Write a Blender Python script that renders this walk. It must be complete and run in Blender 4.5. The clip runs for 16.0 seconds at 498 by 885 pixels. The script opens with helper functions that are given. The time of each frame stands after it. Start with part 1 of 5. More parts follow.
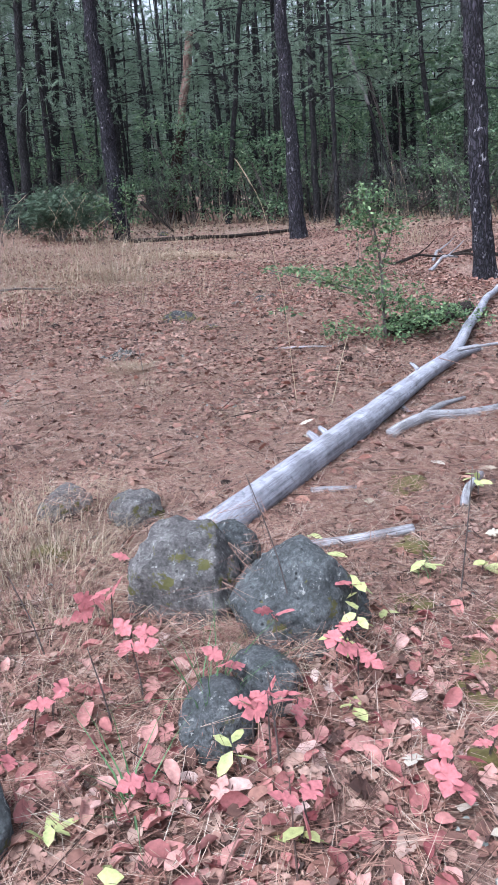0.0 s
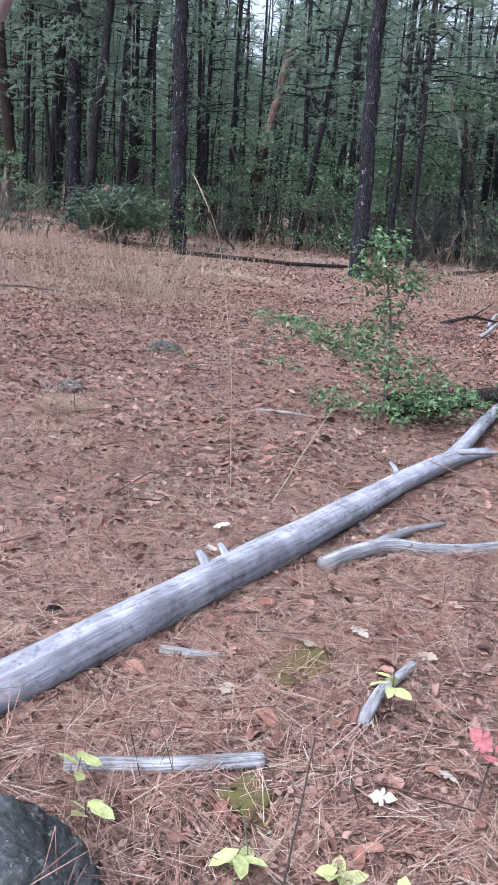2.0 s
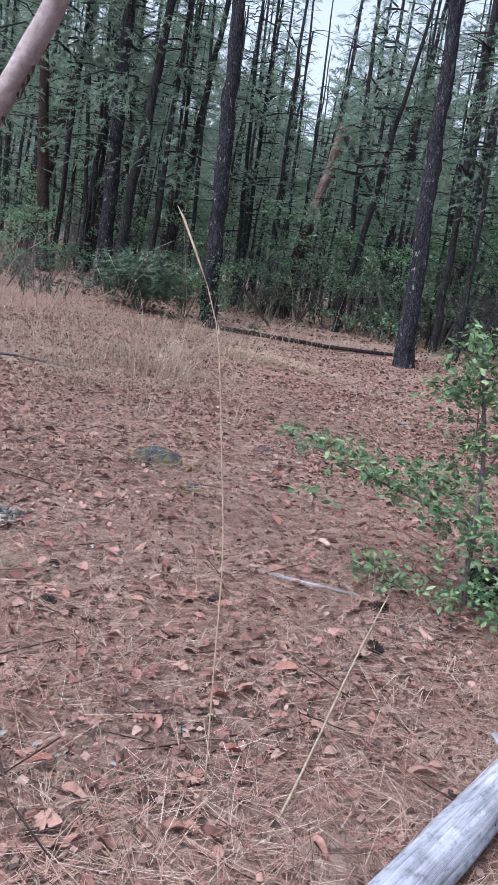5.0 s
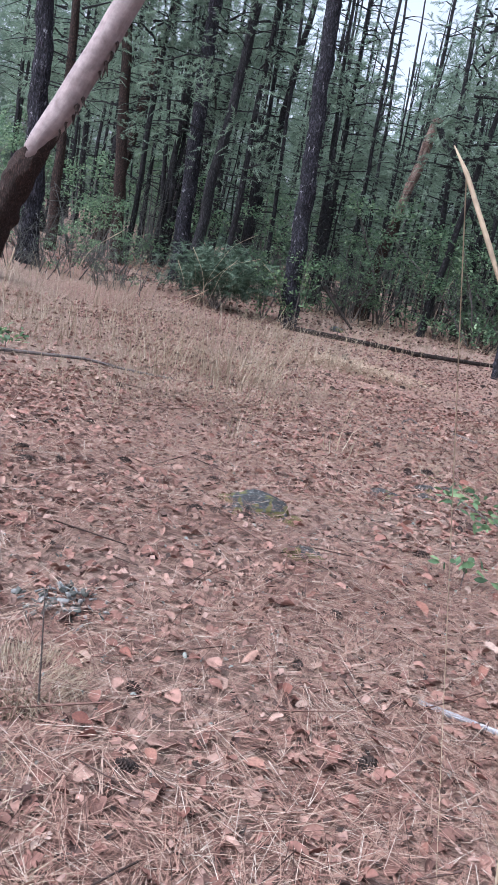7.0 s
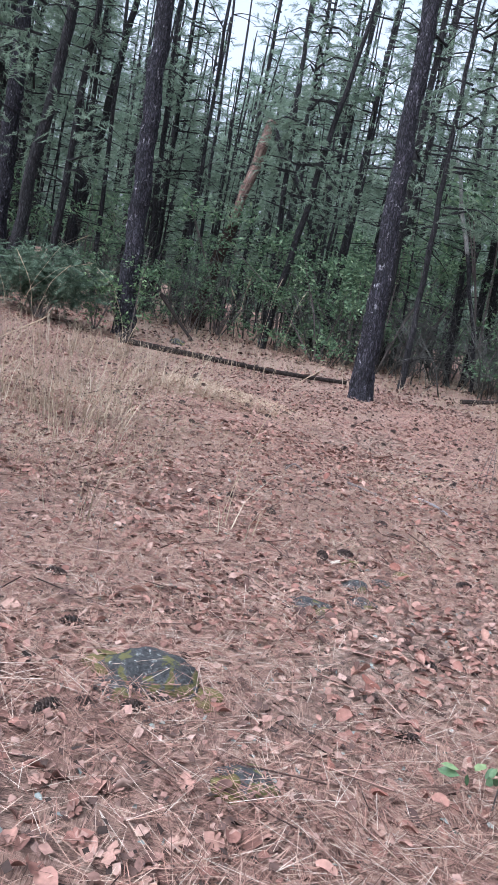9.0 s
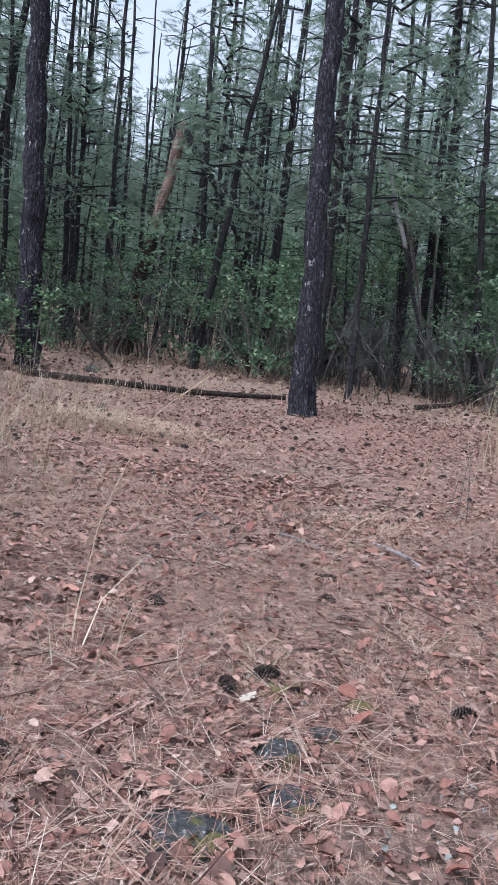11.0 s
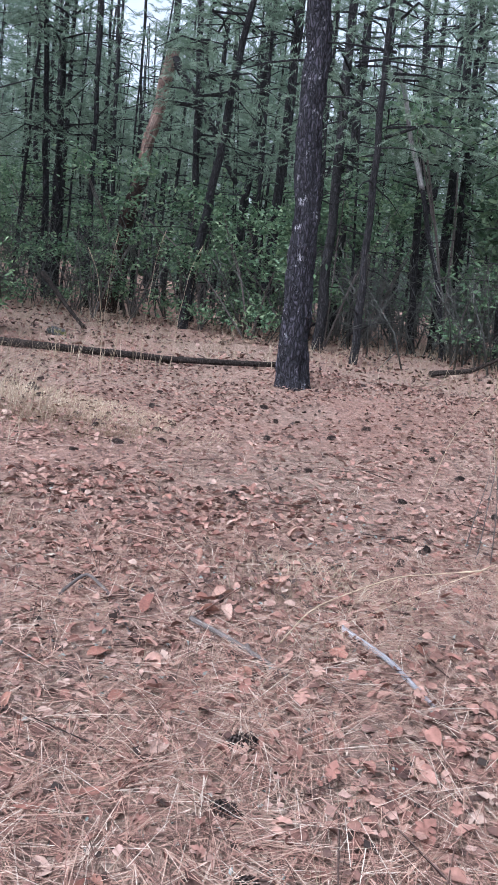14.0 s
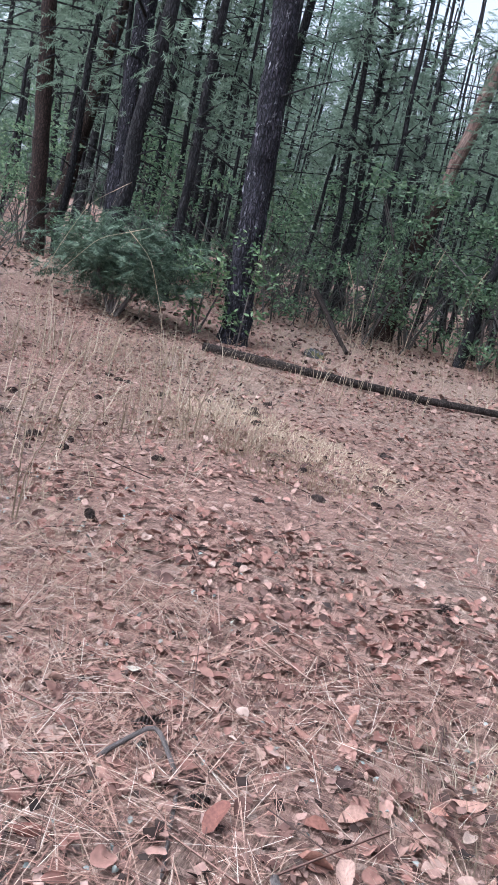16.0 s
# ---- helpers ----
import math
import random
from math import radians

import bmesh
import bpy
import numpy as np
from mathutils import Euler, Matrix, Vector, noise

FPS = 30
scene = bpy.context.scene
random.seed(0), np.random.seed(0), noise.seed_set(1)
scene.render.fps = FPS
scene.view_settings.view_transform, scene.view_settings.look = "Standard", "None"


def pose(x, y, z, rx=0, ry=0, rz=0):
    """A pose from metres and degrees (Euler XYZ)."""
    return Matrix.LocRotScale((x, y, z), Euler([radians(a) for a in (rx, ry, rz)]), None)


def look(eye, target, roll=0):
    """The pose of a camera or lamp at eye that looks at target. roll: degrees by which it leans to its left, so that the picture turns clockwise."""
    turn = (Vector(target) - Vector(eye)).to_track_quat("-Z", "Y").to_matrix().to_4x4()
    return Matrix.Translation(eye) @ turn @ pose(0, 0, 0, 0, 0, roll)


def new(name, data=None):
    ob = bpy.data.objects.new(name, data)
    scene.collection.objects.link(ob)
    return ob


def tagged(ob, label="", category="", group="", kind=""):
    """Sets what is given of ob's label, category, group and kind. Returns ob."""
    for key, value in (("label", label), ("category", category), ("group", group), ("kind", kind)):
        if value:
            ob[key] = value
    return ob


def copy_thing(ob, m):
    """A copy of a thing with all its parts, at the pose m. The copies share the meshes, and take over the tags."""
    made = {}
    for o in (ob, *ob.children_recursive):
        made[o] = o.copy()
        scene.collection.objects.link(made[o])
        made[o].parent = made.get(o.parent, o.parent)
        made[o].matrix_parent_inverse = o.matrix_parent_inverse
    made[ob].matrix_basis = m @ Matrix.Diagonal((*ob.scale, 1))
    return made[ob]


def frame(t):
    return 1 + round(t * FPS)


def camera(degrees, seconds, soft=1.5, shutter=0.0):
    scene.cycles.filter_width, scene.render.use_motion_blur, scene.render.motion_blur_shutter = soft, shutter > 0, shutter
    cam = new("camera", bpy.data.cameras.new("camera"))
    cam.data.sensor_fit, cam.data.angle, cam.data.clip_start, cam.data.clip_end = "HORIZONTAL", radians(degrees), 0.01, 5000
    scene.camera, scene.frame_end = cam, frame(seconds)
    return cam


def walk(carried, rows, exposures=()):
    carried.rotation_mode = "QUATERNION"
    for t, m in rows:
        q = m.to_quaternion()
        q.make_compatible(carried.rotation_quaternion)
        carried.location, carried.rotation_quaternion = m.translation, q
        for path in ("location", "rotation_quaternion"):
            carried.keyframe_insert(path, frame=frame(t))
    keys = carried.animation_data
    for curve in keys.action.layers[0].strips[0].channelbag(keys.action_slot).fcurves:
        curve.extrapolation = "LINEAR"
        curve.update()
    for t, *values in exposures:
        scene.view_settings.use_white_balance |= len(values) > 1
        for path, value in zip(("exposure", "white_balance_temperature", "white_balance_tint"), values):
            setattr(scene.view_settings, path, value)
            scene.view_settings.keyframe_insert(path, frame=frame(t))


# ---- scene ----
cam = camera(35.4, 16.0, 1.5)
PATH = [
    (0, (0.074, 0.245, 1.39), (0.014, 2.159, 0.812), -3.2),
    (0.5, (0.271, 0.471, 1.374), (0.138, 2.363, 0.74), -2.3),
    (1, (0.513, 0.76, 1.403), (0.315, 2.647, 0.768), 3.5),
    (1.5, (0.631, 1.156, 1.433), (0.43, 3.072, 0.895), 5.2),
    (2, (0.735, 1.488, 1.456), (0.53, 3.405, 0.925), 5.4),
    (2.5, (0.816, 1.776, 1.496), (0.594, 3.69, 0.96), 9.9),
    (3, (0.79, 2.081, 1.479), (0.454, 3.964, 0.896), 9.8),
    (3.5, (0.715, 2.386, 1.503), (0.623, 4.327, 1.031), 12.0),
    (4, (0.648, 2.719, 1.435), (0.378, 4.643, 0.96), 11.2),
    (4.5, (0.618, 3.047, 1.452), (0.336, 4.976, 1.005), 10.1),
    (5, (0.521, 3.346, 1.48), (0.224, 5.29, 1.117), 9.4),
    (5.2, (0.49, 3.441, 1.483), (0.108, 5.368, 1.109), 9.9),
    (7.5, (-0.199, 4.662, 1.474), (-0.644, 6.57, 1.071), 11.0),
    (8, (-0.371, 5.017, 1.502), (-0.691, 6.948, 1.092), 13.0),
    (8.5, (-0.524, 5.456, 1.508), (-0.762, 7.408, 1.144), 13.2),
    (9, (-0.645, 5.866, 1.533), (-0.657, 7.842, 1.228), 11.9),
    (9.2, (-0.69, 6.03, 1.544), (-0.608, 8.007, 1.259), 12.0),
    (11.3, (-0.151, 7.788, 1.451), (-0.069, 9.773, 1.22), 6.8),
    (11.5, (-0.065, 7.917, 1.462), (0.104, 9.895, 1.219), 9.9),
    (12, (0.089, 8.247, 1.447), (0.225, 10.208, 1.079), 8.1),
    (12.5, (0.155, 8.52, 1.49), (0.302, 10.477, 1.107), 7.9),
    (13, (0.178, 8.691, 1.522), (0.24, 10.654, 1.145), 10.4),
    (13.5, (0.205, 9.054, 1.522), (0.294, 11.018, 1.151), 9.6),
    (14, (0.222, 9.347, 1.565), (0.274, 11.315, 1.215), 6.7),
    (14.5, (0.305, 9.706, 1.513), (0.339, 11.661, 1.092), 9.3),
    (14.9, (0.381, 9.987, 1.526), (0.308, 11.957, 1.191), 10.2),
    (15, (0.431, 10.069, 1.536), (0.141, 12.013, 1.166), 9.3),
    (15.5, (0.41, 10.345, 1.542), (-0.191, 12.207, 1.124), 8.3),
    (16, (0.375, 10.611, 1.58), (-0.253, 12.469, 1.187), 12.4),
]
walk(cam, [(t, look(eye, target, roll)) for t, eye, target, roll in PATH], [(0, 1.35, 5520, 12), (1.5, 1.37, 5520, 12), (4, 1.17, 5520, 12), (5.2, 1.2, 5520, 12), (7.5, 1.38, 5520, 12), (8.5, 1.44, 5520, 11), (9.2, 1.34, 5520, 11), (11.3, 1.12, 5480, 10), (12, 1.3, 5480, 10), (12.5, 1.38, 5480, 9), (13.5, 1.37, 5480, 10), (15, 1.4, 5500, 11), (16, 1.45, 5500, 11)])


# ---- light ----
world = bpy.data.worlds.new("sky")
scene.world = world
world.use_nodes = True
wn, wl = world.node_tree.nodes, world.node_tree.links
wn.clear()
w_out, w_bg, w_sky = wn.new("ShaderNodeOutputWorld"), wn.new("ShaderNodeBackground"), wn.new("ShaderNodeTexSky")
w_sky.sky_type, w_sky.sun_disc = "NISHITA", False
w_sky.sun_elevation, w_sky.sun_rotation = radians(52.7), radians(225)
w_sky.air_density, w_sky.dust_density = 1.0, 6.0
w_bg.inputs["Strength"].default_value = 0.15
w_cloud = wn.new("ShaderNodeHueSaturation")
w_cloud.inputs["Saturation"].default_value = 0.25
wl.new(w_sky.outputs["Color"], w_cloud.inputs["Color"])
wl.new(w_cloud.outputs["Color"], w_bg.inputs["Color"])
wl.new(w_bg.outputs["Background"], w_out.inputs["Surface"])
sun = new("sun", bpy.data.lights.new("sun", "SUN"))
sun.data.energy, sun.data.angle, sun.data.color = 1.5, radians(45), (1.0, 0.96, 0.92)
sun.matrix_world = look((-14.0, -14.0, 26.0), (0, 0, 0))


# ---- materials ----
def material(name, rough=0.9):
    m = bpy.data.materials.new(name)
    m.use_nodes = True
    b = m.node_tree.nodes["Principled BSDF"]
    b.inputs["Roughness"].default_value = rough
    b.inputs["Specular IOR Level"].default_value = 0.25
    return m, m.node_tree.nodes, m.node_tree.links, b


def ramp(nodes, stops):
    r = nodes.new("ShaderNodeValToRGB")
    e = r.color_ramp.elements
    while len(e) < len(stops):
        e.new(0.5)
    for el, (p, c) in zip(e, stops):
        el.position, el.color = p, (*c, 1)
    return r


def noise_node(nodes, links, vec, scale, detail=4.0, rough=0.6):
    n = nodes.new("ShaderNodeTexNoise")
    n.inputs["Scale"].default_value, n.inputs["Detail"].default_value = scale, detail
    n.inputs["Roughness"].default_value = rough
    if vec is not None:
        links.new(vec, n.inputs["Vector"])
    return n.outputs["Fac"]


def mapped(nodes, links, scale):
    c, mp = nodes.new("ShaderNodeTexCoord"), nodes.new("ShaderNodeMapping")
    mp.inputs["Scale"].default_value = scale
    links.new(c.outputs["Object"], mp.inputs["Vector"])
    return mp.outputs["Vector"]


def mix(nodes, links, fac, a, b, mode="MIX"):
    m = nodes.new("ShaderNodeMix")
    m.data_type, m.blend_type = "RGBA", mode
    for sock, v in ((m.inputs[0], fac), (m.inputs[6], a), (m.inputs[7], b)):
        if isinstance(v, (int, float)):
            sock.default_value = v
        elif isinstance(v, tuple):
            sock.default_value = (*v, 1)
        else:
            links.new(v, sock)
    return m.outputs[2]


def bump(nodes, links, b, height, strength, dist):
    n = nodes.new("ShaderNodeBump")
    n.inputs["Strength"].default_value, n.inputs["Distance"].default_value = strength, dist
    links.new(height, n.inputs["Height"])
    links.new(n.outputs["Normal"], b.inputs["Normal"])


def vary_material(name, stops, rough=0.85, source="island", translucent=0.0, spots=None):
    """A material whose pieces each take a colour of their own."""
    m, n, l, b = material(name, rough)
    g = n.new("ShaderNodeNewGeometry") if source == "island" else n.new("ShaderNodeObjectInfo")
    r = ramp(n, stops)
    l.new(g.outputs["Random Per Island" if source == "island" else "Random"], r.inputs["Fac"])
    f = noise_node(n, l, mapped(n, l, (1, 1, 1)), 60.0 if spots is None else spots)
    k = ramp(n, [(0.3, (0.62, 0.62, 0.62)), (0.7, (1.12, 1.12, 1.12))])
    l.new(f, k.inputs["Fac"])
    col = mix(n, l, 1.0, r.outputs["Color"], k.outputs["Color"], "MULTIPLY")
    l.new(col, b.inputs["Base Color"])
    if translucent:
        t, a, o = n.new("ShaderNodeBsdfTranslucent"), n.new("ShaderNodeMixShader"), n["Material Output"]
        l.new(col, t.inputs["Color"])
        a.inputs[0].default_value = translucent
        l.new(b.outputs[0], a.inputs[1])
        l.new(t.outputs[0], a.inputs[2])
        l.new(a.outputs[0], o.inputs["Surface"])
    return m


def ground_material():
    """Needle and leaf litter: crossing streaks, flakes of many colours, dark gaps."""
    m, n, l, b = material("needle_litter", 0.95)
    big = noise_node(n, l, mapped(n, l, (1, 1, 1)), 0.55, 3.0)
    mid = noise_node(n, l, mapped(n, l, (1, 1, 1)), 9.0, 5.0, 0.7)
    s1 = noise_node(n, l, mapped(n, l, (22, 190, 22)), 1.0, 5.0, 0.75)
    s2 = noise_node(n, l, mapped(n, l, (190, 22, 22)), 1.0, 5.0, 0.75)
    v = n.new("ShaderNodeTexVoronoi")
    v.inputs["Scale"].default_value = 42.0
    l.new(mapped(n, l, (1, 1, 1)), v.inputs["Vector"])
    sep = n.new("ShaderNodeSeparateColor")
    l.new(v.outputs["Color"], sep.inputs["Color"])
    flake = ramp(n, [(0.0, (0.03, 0.02, 0.018)), (0.35, (0.13, 0.08, 0.068)), (0.65, (0.25, 0.15, 0.125)), (0.9, (0.38, 0.24, 0.205)), (1.0, (0.46, 0.36, 0.31))])
    l.new(sep.outputs[0], flake.inputs["Fac"])
    red = ramp(n, [(0.38, (0.035, 0.021, 0.017)), (0.5, (0.215, 0.122, 0.092)), (0.64, (0.40, 0.255, 0.205))])
    tan = ramp(n, [(0.36, (0.055, 0.041, 0.033)), (0.5, (0.22, 0.158, 0.12)), (0.64, (0.40, 0.31, 0.25))])
    k = ramp(n, [(0.47, (0, 0, 0)), (0.53, (1, 1, 1))])
    l.new(mid, k.inputs["Fac"])
    st = mix(n, l, k.outputs["Color"], s1, s2)
    for r in (red, tan):
        l.new(st, r.inputs["Fac"])
    p = ramp(n, [(0.42, (0, 0, 0)), (0.62, (1, 1, 1))])
    l.new(big, p.inputs["Fac"])
    col = mix(n, l, p.outputs["Color"], red.outputs["Color"], tan.outputs["Color"])
    col = mix(n, l, 0.38, col, flake.outputs["Color"])
    l.new(col, b.inputs["Base Color"])
    bump(n, l, b, mix(n, l, 0.4, st, sep.outputs[1]), 1.0, 0.03)
    return m


def bark_material(name, dark, light, fleck, scale=1.0, fleck_at=0.68):
    """Plated bark: long dark fissures, greyish plates, pale flecks."""
    m, n, l, b = material(name, 0.95)
    v = n.new("ShaderNodeTexVoronoi")
    v.feature = "DISTANCE_TO_EDGE"
    v.inputs["Scale"].default_value = 1.0
    warp = n.new("ShaderNodeVectorMath")
    jitter = n.new("ShaderNodeTexNoise")
    jitter.inputs["Scale"].default_value, jitter.inputs["Detail"].default_value = 14.0, 3.0
    l.new(mapped(n, l, (1, 1, 0.5)), jitter.inputs["Vector"])
    warp.operation = "MULTIPLY_ADD"
    warp.inputs[1].default_value = (2.6, 2.6, 2.6)
    l.new(jitter.outputs["Color"], warp.inputs[0])
    l.new(mapped(n, l, (38 * scale, 38 * scale, 10 * scale)), warp.inputs[2])
    l.new(warp.outputs[0], v.inputs["Vector"])
    e = ramp(n, [(0.0, (0, 0, 0)), (0.3, (1, 1, 1))])
    l.new(v.outputs["Distance"], e.inputs["Fac"])
    f = noise_node(n, l, mapped(n, l, (30 * scale, 30 * scale, 9 * scale)), 1.0, 6.0, 0.7)
    c = ramp(n, [(0.3, dark), (0.7, light)])
    l.new(f, c.inputs["Fac"])
    col = mix(n, l, e.outputs["Color"], tuple(x * 0.55 for x in dark), c.outputs["Color"])
    g = noise_node(n, l, mapped(n, l, (13 * scale, 13 * scale, 8 * scale)), 1.0, 5.0, 0.75)
    k = ramp(n, [(fleck_at, (0, 0, 0)), (fleck_at + 0.06, (1, 1, 1))])
    l.new(g, k.inputs["Fac"])
    col = mix(n, l, k.outputs["Color"], col, fleck)
    l.new(col, b.inputs["Base Color"])
    h = mix(n, l, 0.4, e.outputs["Color"], f)
    bump(n, l, b, h, 1.0, 0.03)
    return m


def wood_material(name, dark, mid, light, rough=0.75, fleck_tone=0.5, relief=0.9):
    """Weathered barkless wood: long grain, drying cracks, grey patches."""
    m, n, l, b = material(name, rough)
    a = noise_node(n, l, mapped(n, l, (3, 3, 3)), 2.0, 4.0)
    tc = n.new("ShaderNodeUVMap")
    mp = n.new("ShaderNodeMapping")
    mp.inputs["Scale"].default_value = (26, 3.0, 1)
    l.new(tc.outputs["UV"], mp.inputs["Vector"])
    g = noise_node(n, l, mp.outputs["Vector"], 1.0, 6.0, 0.7)
    c = ramp(n, [(0.34, dark), (0.5, mid), (0.66, light)])
    l.new(g, c.inputs["Fac"])
    k = ramp(n, [(0.3, (0.6, 0.58, 0.58)), (0.65, (1.1, 1.1, 1.1))])
    l.new(a, k.inputs["Fac"])
    col = mix(n, l, 1.0, c.outputs["Color"], k.outputs["Color"], "MULTIPLY")
    # dark flecks and short cracks
    mp2 = n.new("ShaderNodeMapping")
    mp2.inputs["Scale"].default_value = (14, 20, 1)
    l.new(tc.outputs["UV"], mp2.inputs["Vector"])
    q = ramp(n, [(0.36, (fleck_tone, fleck_tone, fleck_tone)), (0.48, (1, 1, 1))])
    fl = noise_node(n, l, mp2.outputs["Vector"], 1.0, 5.0, 0.7)
    l.new(fl, q.inputs["Fac"])
    l.new(mix(n, l, 1.0, col, q.outputs["Color"], "MULTIPLY"), b.inputs["Base Color"])
    bump(n, l, b, mix(n, l, 0.5, g, fl), relief, 0.012)
    return m


def rock_material(name, base, moss_at):
    """Rough basalt: blotches, grain, pits, pale lichen specks, moss cushions."""
    m, n, l, b = material(name, 0.93)
    a = noise_node(n, l, mapped(n, l, (1, 1, 1)), 9.0, 8.0, 0.75)
    f = noise_node(n, l, mapped(n, l, (1, 1, 1)), 70.0, 5.0, 0.8)
    c = ramp(n, [(0.36, tuple(x * 0.25 for x in base)), (0.5, base), (0.66, tuple(min(1, x * 2.6) for x in base))])
    l.new(mix(n, l, 0.45, a, f), c.inputs["Fac"])
    lich = noise_node(n, l, mapped(n, l, (1, 1.3, 1)), 34.0, 5.0, 0.7)
    k = ramp(n, [(0.60, (0, 0, 0)), (0.66, (1, 1, 1))])
    l.new(lich, k.inputs["Fac"])
    col = mix(n, l, k.outputs["Color"], c.outputs["Color"], (0.30, 0.31, 0.30))
    pit = n.new("ShaderNodeTexVoronoi")
    pit.inputs["Scale"].default_value = 28.0
    l.new(mapped(n, l, (1, 1, 1)), pit.inputs["Vector"])
    k3 = ramp(n, [(0.10, (0.12, 0.12, 0.12)), (0.22, (1, 1, 1))])
    l.new(pit.outputs["Distance"], k3.inputs["Fac"])
    gate = ramp(n, [(0.5, (1, 1, 1)), (0.56, (0, 0, 0))])
    l.new(a, gate.inputs["Fac"])
    col = mix(n, l, 1.0, col, mix(n, l, gate.outputs["Color"], k3.outputs["Color"], (1.0, 1.0, 1.0)), "MULTIPLY")
    mo = noise_node(n, l, mapped(n, l, (1, 1, 1.2)), 11.0, 6.0, 0.65)
    k2 = ramp(n, [(moss_at, (0, 0, 0)), (moss_at + 0.04, (1, 1, 1))])
    l.new(mo, k2.inputs["Fac"])
    col = mix(n, l, k2.outputs["Color"], col, (0.10, 0.098, 0.036))
    l.new(col, b.inputs["Base Color"])
    bump(n, l, b, mix(n, l, 0.45, a, f), 1.0, 0.035)
    return m


M_GROUND = ground_material()
M_PINE = bark_material("pine_bark", (0.009, 0.009, 0.012), (0.075, 0.068, 0.09), (0.24, 0.235, 0.26), 0.8, 0.605)
M_PINE_FAR = bark_material("far_bark", (0.015, 0.014, 0.016), (0.058, 0.054, 0.06), (0.22, 0.22, 0.22), 0.8, 0.70)
M_BURNT = bark_material("burnt_bark", (0.026, 0.017, 0.015), (0.10, 0.058, 0.048), (0.2, 0.14, 0.12), 1.2, 0.72)
M_PEELED = wood_material("peeled_madrone", (0.235, 0.182, 0.18), (0.26, 0.207, 0.205), (0.285, 0.236, 0.232), 0.7, 0.95, 0.2)
M_REDWOOD = wood_material("red_snag_wood", (0.05, 0.032, 0.027), (0.15, 0.095, 0.078), (0.27, 0.21, 0.18), 0.8)
M_GREY = wood_material("weathered_wood", (0.08, 0.077, 0.08), (0.26, 0.26, 0.28), (0.46, 0.46, 0.495))
M_LOG = wood_material("silvered_log", (0.13, 0.132, 0.15), (0.25, 0.257, 0.295), (0.35, 0.36, 0.41), 0.7, 0.6, 0.6)
M_SNAG = wood_material("dull_snag_wood", (0.10, 0.10, 0.10), (0.19, 0.19, 0.185), (0.27, 0.265, 0.25))
M_BRUSH = wood_material("dead_brush", (0.035, 0.036, 0.033), (0.075, 0.077, 0.07), (0.16, 0.163, 0.15))
M_TWIG = wood_material("brown_twig", (0.05, 0.04, 0.037), (0.12, 0.10, 0.095), (0.22, 0.20, 0.19))
M_ROTTEN = bark_material("rotten_log", (0.02, 0.014, 0.012), (0.075, 0.055, 0.048), (0.16, 0.14, 0.12), 1.5, 0.75)
M_ROCK_A = rock_material("mossy_basalt", (0.11, 0.105, 0.105), 0.575)
M_ROCK_B = rock_material("grey_basalt", (0.075, 0.082, 0.086), 0.62)
M_ROCK_FLAT = rock_material("sunken_rock", (0.045, 0.047, 0.05), 0.53)
M_QUARTZ = rock_material("quartz", (0.32, 0.335, 0.335), 0.8)
M_MOSS = vary_material("olive_moss", [(0.0, (0.07, 0.062, 0.022)), (1.0, (0.15, 0.125, 0.04))], 0.95)
M_NEEDLE = vary_material("dry_needles", [(0.0, (0.05, 0.027, 0.021)), (0.3, (0.18, 0.095, 0.075)), (0.6, (0.30, 0.172, 0.132)), (0.86, (0.37, 0.265, 0.21)), (1.0, (0.46, 0.395, 0.335))])
M_LEAF = vary_material("fallen_leaves", [(0.0, (0.05, 0.028, 0.024)), (0.25, (0.15, 0.078, 0.062)), (0.5, (0.215, 0.105, 0.083)), (0.75, (0.295, 0.165, 0.133)), (0.94, (0.33, 0.21, 0.17)), (1.0, (0.37, 0.27, 0.225))], 0.75, translucent=0.15, spots=45.0)
M_GRASS = vary_material("dry_grass", [(0.0, (0.22, 0.165, 0.115)), (0.6, (0.34, 0.272, 0.195)), (1.0, (0.45, 0.385, 0.295))], 0.8, translucent=0.2)
M_GREENGRASS = vary_material("green_blade", [(0.0, (0.06, 0.13, 0.05)), (1.0, (0.13, 0.24, 0.11))], 0.6, translucent=0.3)
M_CONIFER = vary_material("conifer_needles", [(0.0, (0.09, 0.13, 0.10)), (0.5, (0.145, 0.205, 0.155)), (1.0, (0.23, 0.30, 0.235))], 0.75, translucent=0.55)
# brighter copy of the conifer needles: light on the forest put into the colour
M_CONIFER_LIT = vary_material("lit_conifer_needles", [(0.0, (0.10, 0.14, 0.105)), (0.5, (0.165, 0.225, 0.165)), (1.0, (0.26, 0.33, 0.25))], 0.75, translucent=0.5)
M_OAK = vary_material("live_oak_leaf", [(0.0, (0.05, 0.09, 0.045)), (0.55, (0.115, 0.19, 0.095)), (1.0, (0.24, 0.33, 0.16))], 0.45, translucent=0.35)
M_BROAD = vary_material("madrone_leaf", [(0.0, (0.06, 0.105, 0.062)), (0.6, (0.14, 0.225, 0.13)), (1.0, (0.27, 0.36, 0.21))], 0.5, translucent=0.4)
M_RED = vary_material("red_oak_leaf", [(0.0, (0.17, 0.02, 0.035)), (0.4, (0.48, 0.13, 0.15)), (1.0, (0.66, 0.34, 0.34))], 0.55, translucent=0.35)
M_LIME = vary_material("lime_leaf", [(0.0, (0.36, 0.40, 0.14)), (0.6, (0.46, 0.50, 0.22)), (1.0, (0.58, 0.52, 0.18))], 0.5, translucent=0.3)
M_CONE = vary_material("cone_scale", [(0.0, (0.03, 0.022, 0.02)), (1.0, (0.10, 0.07, 0.062))], 0.9)
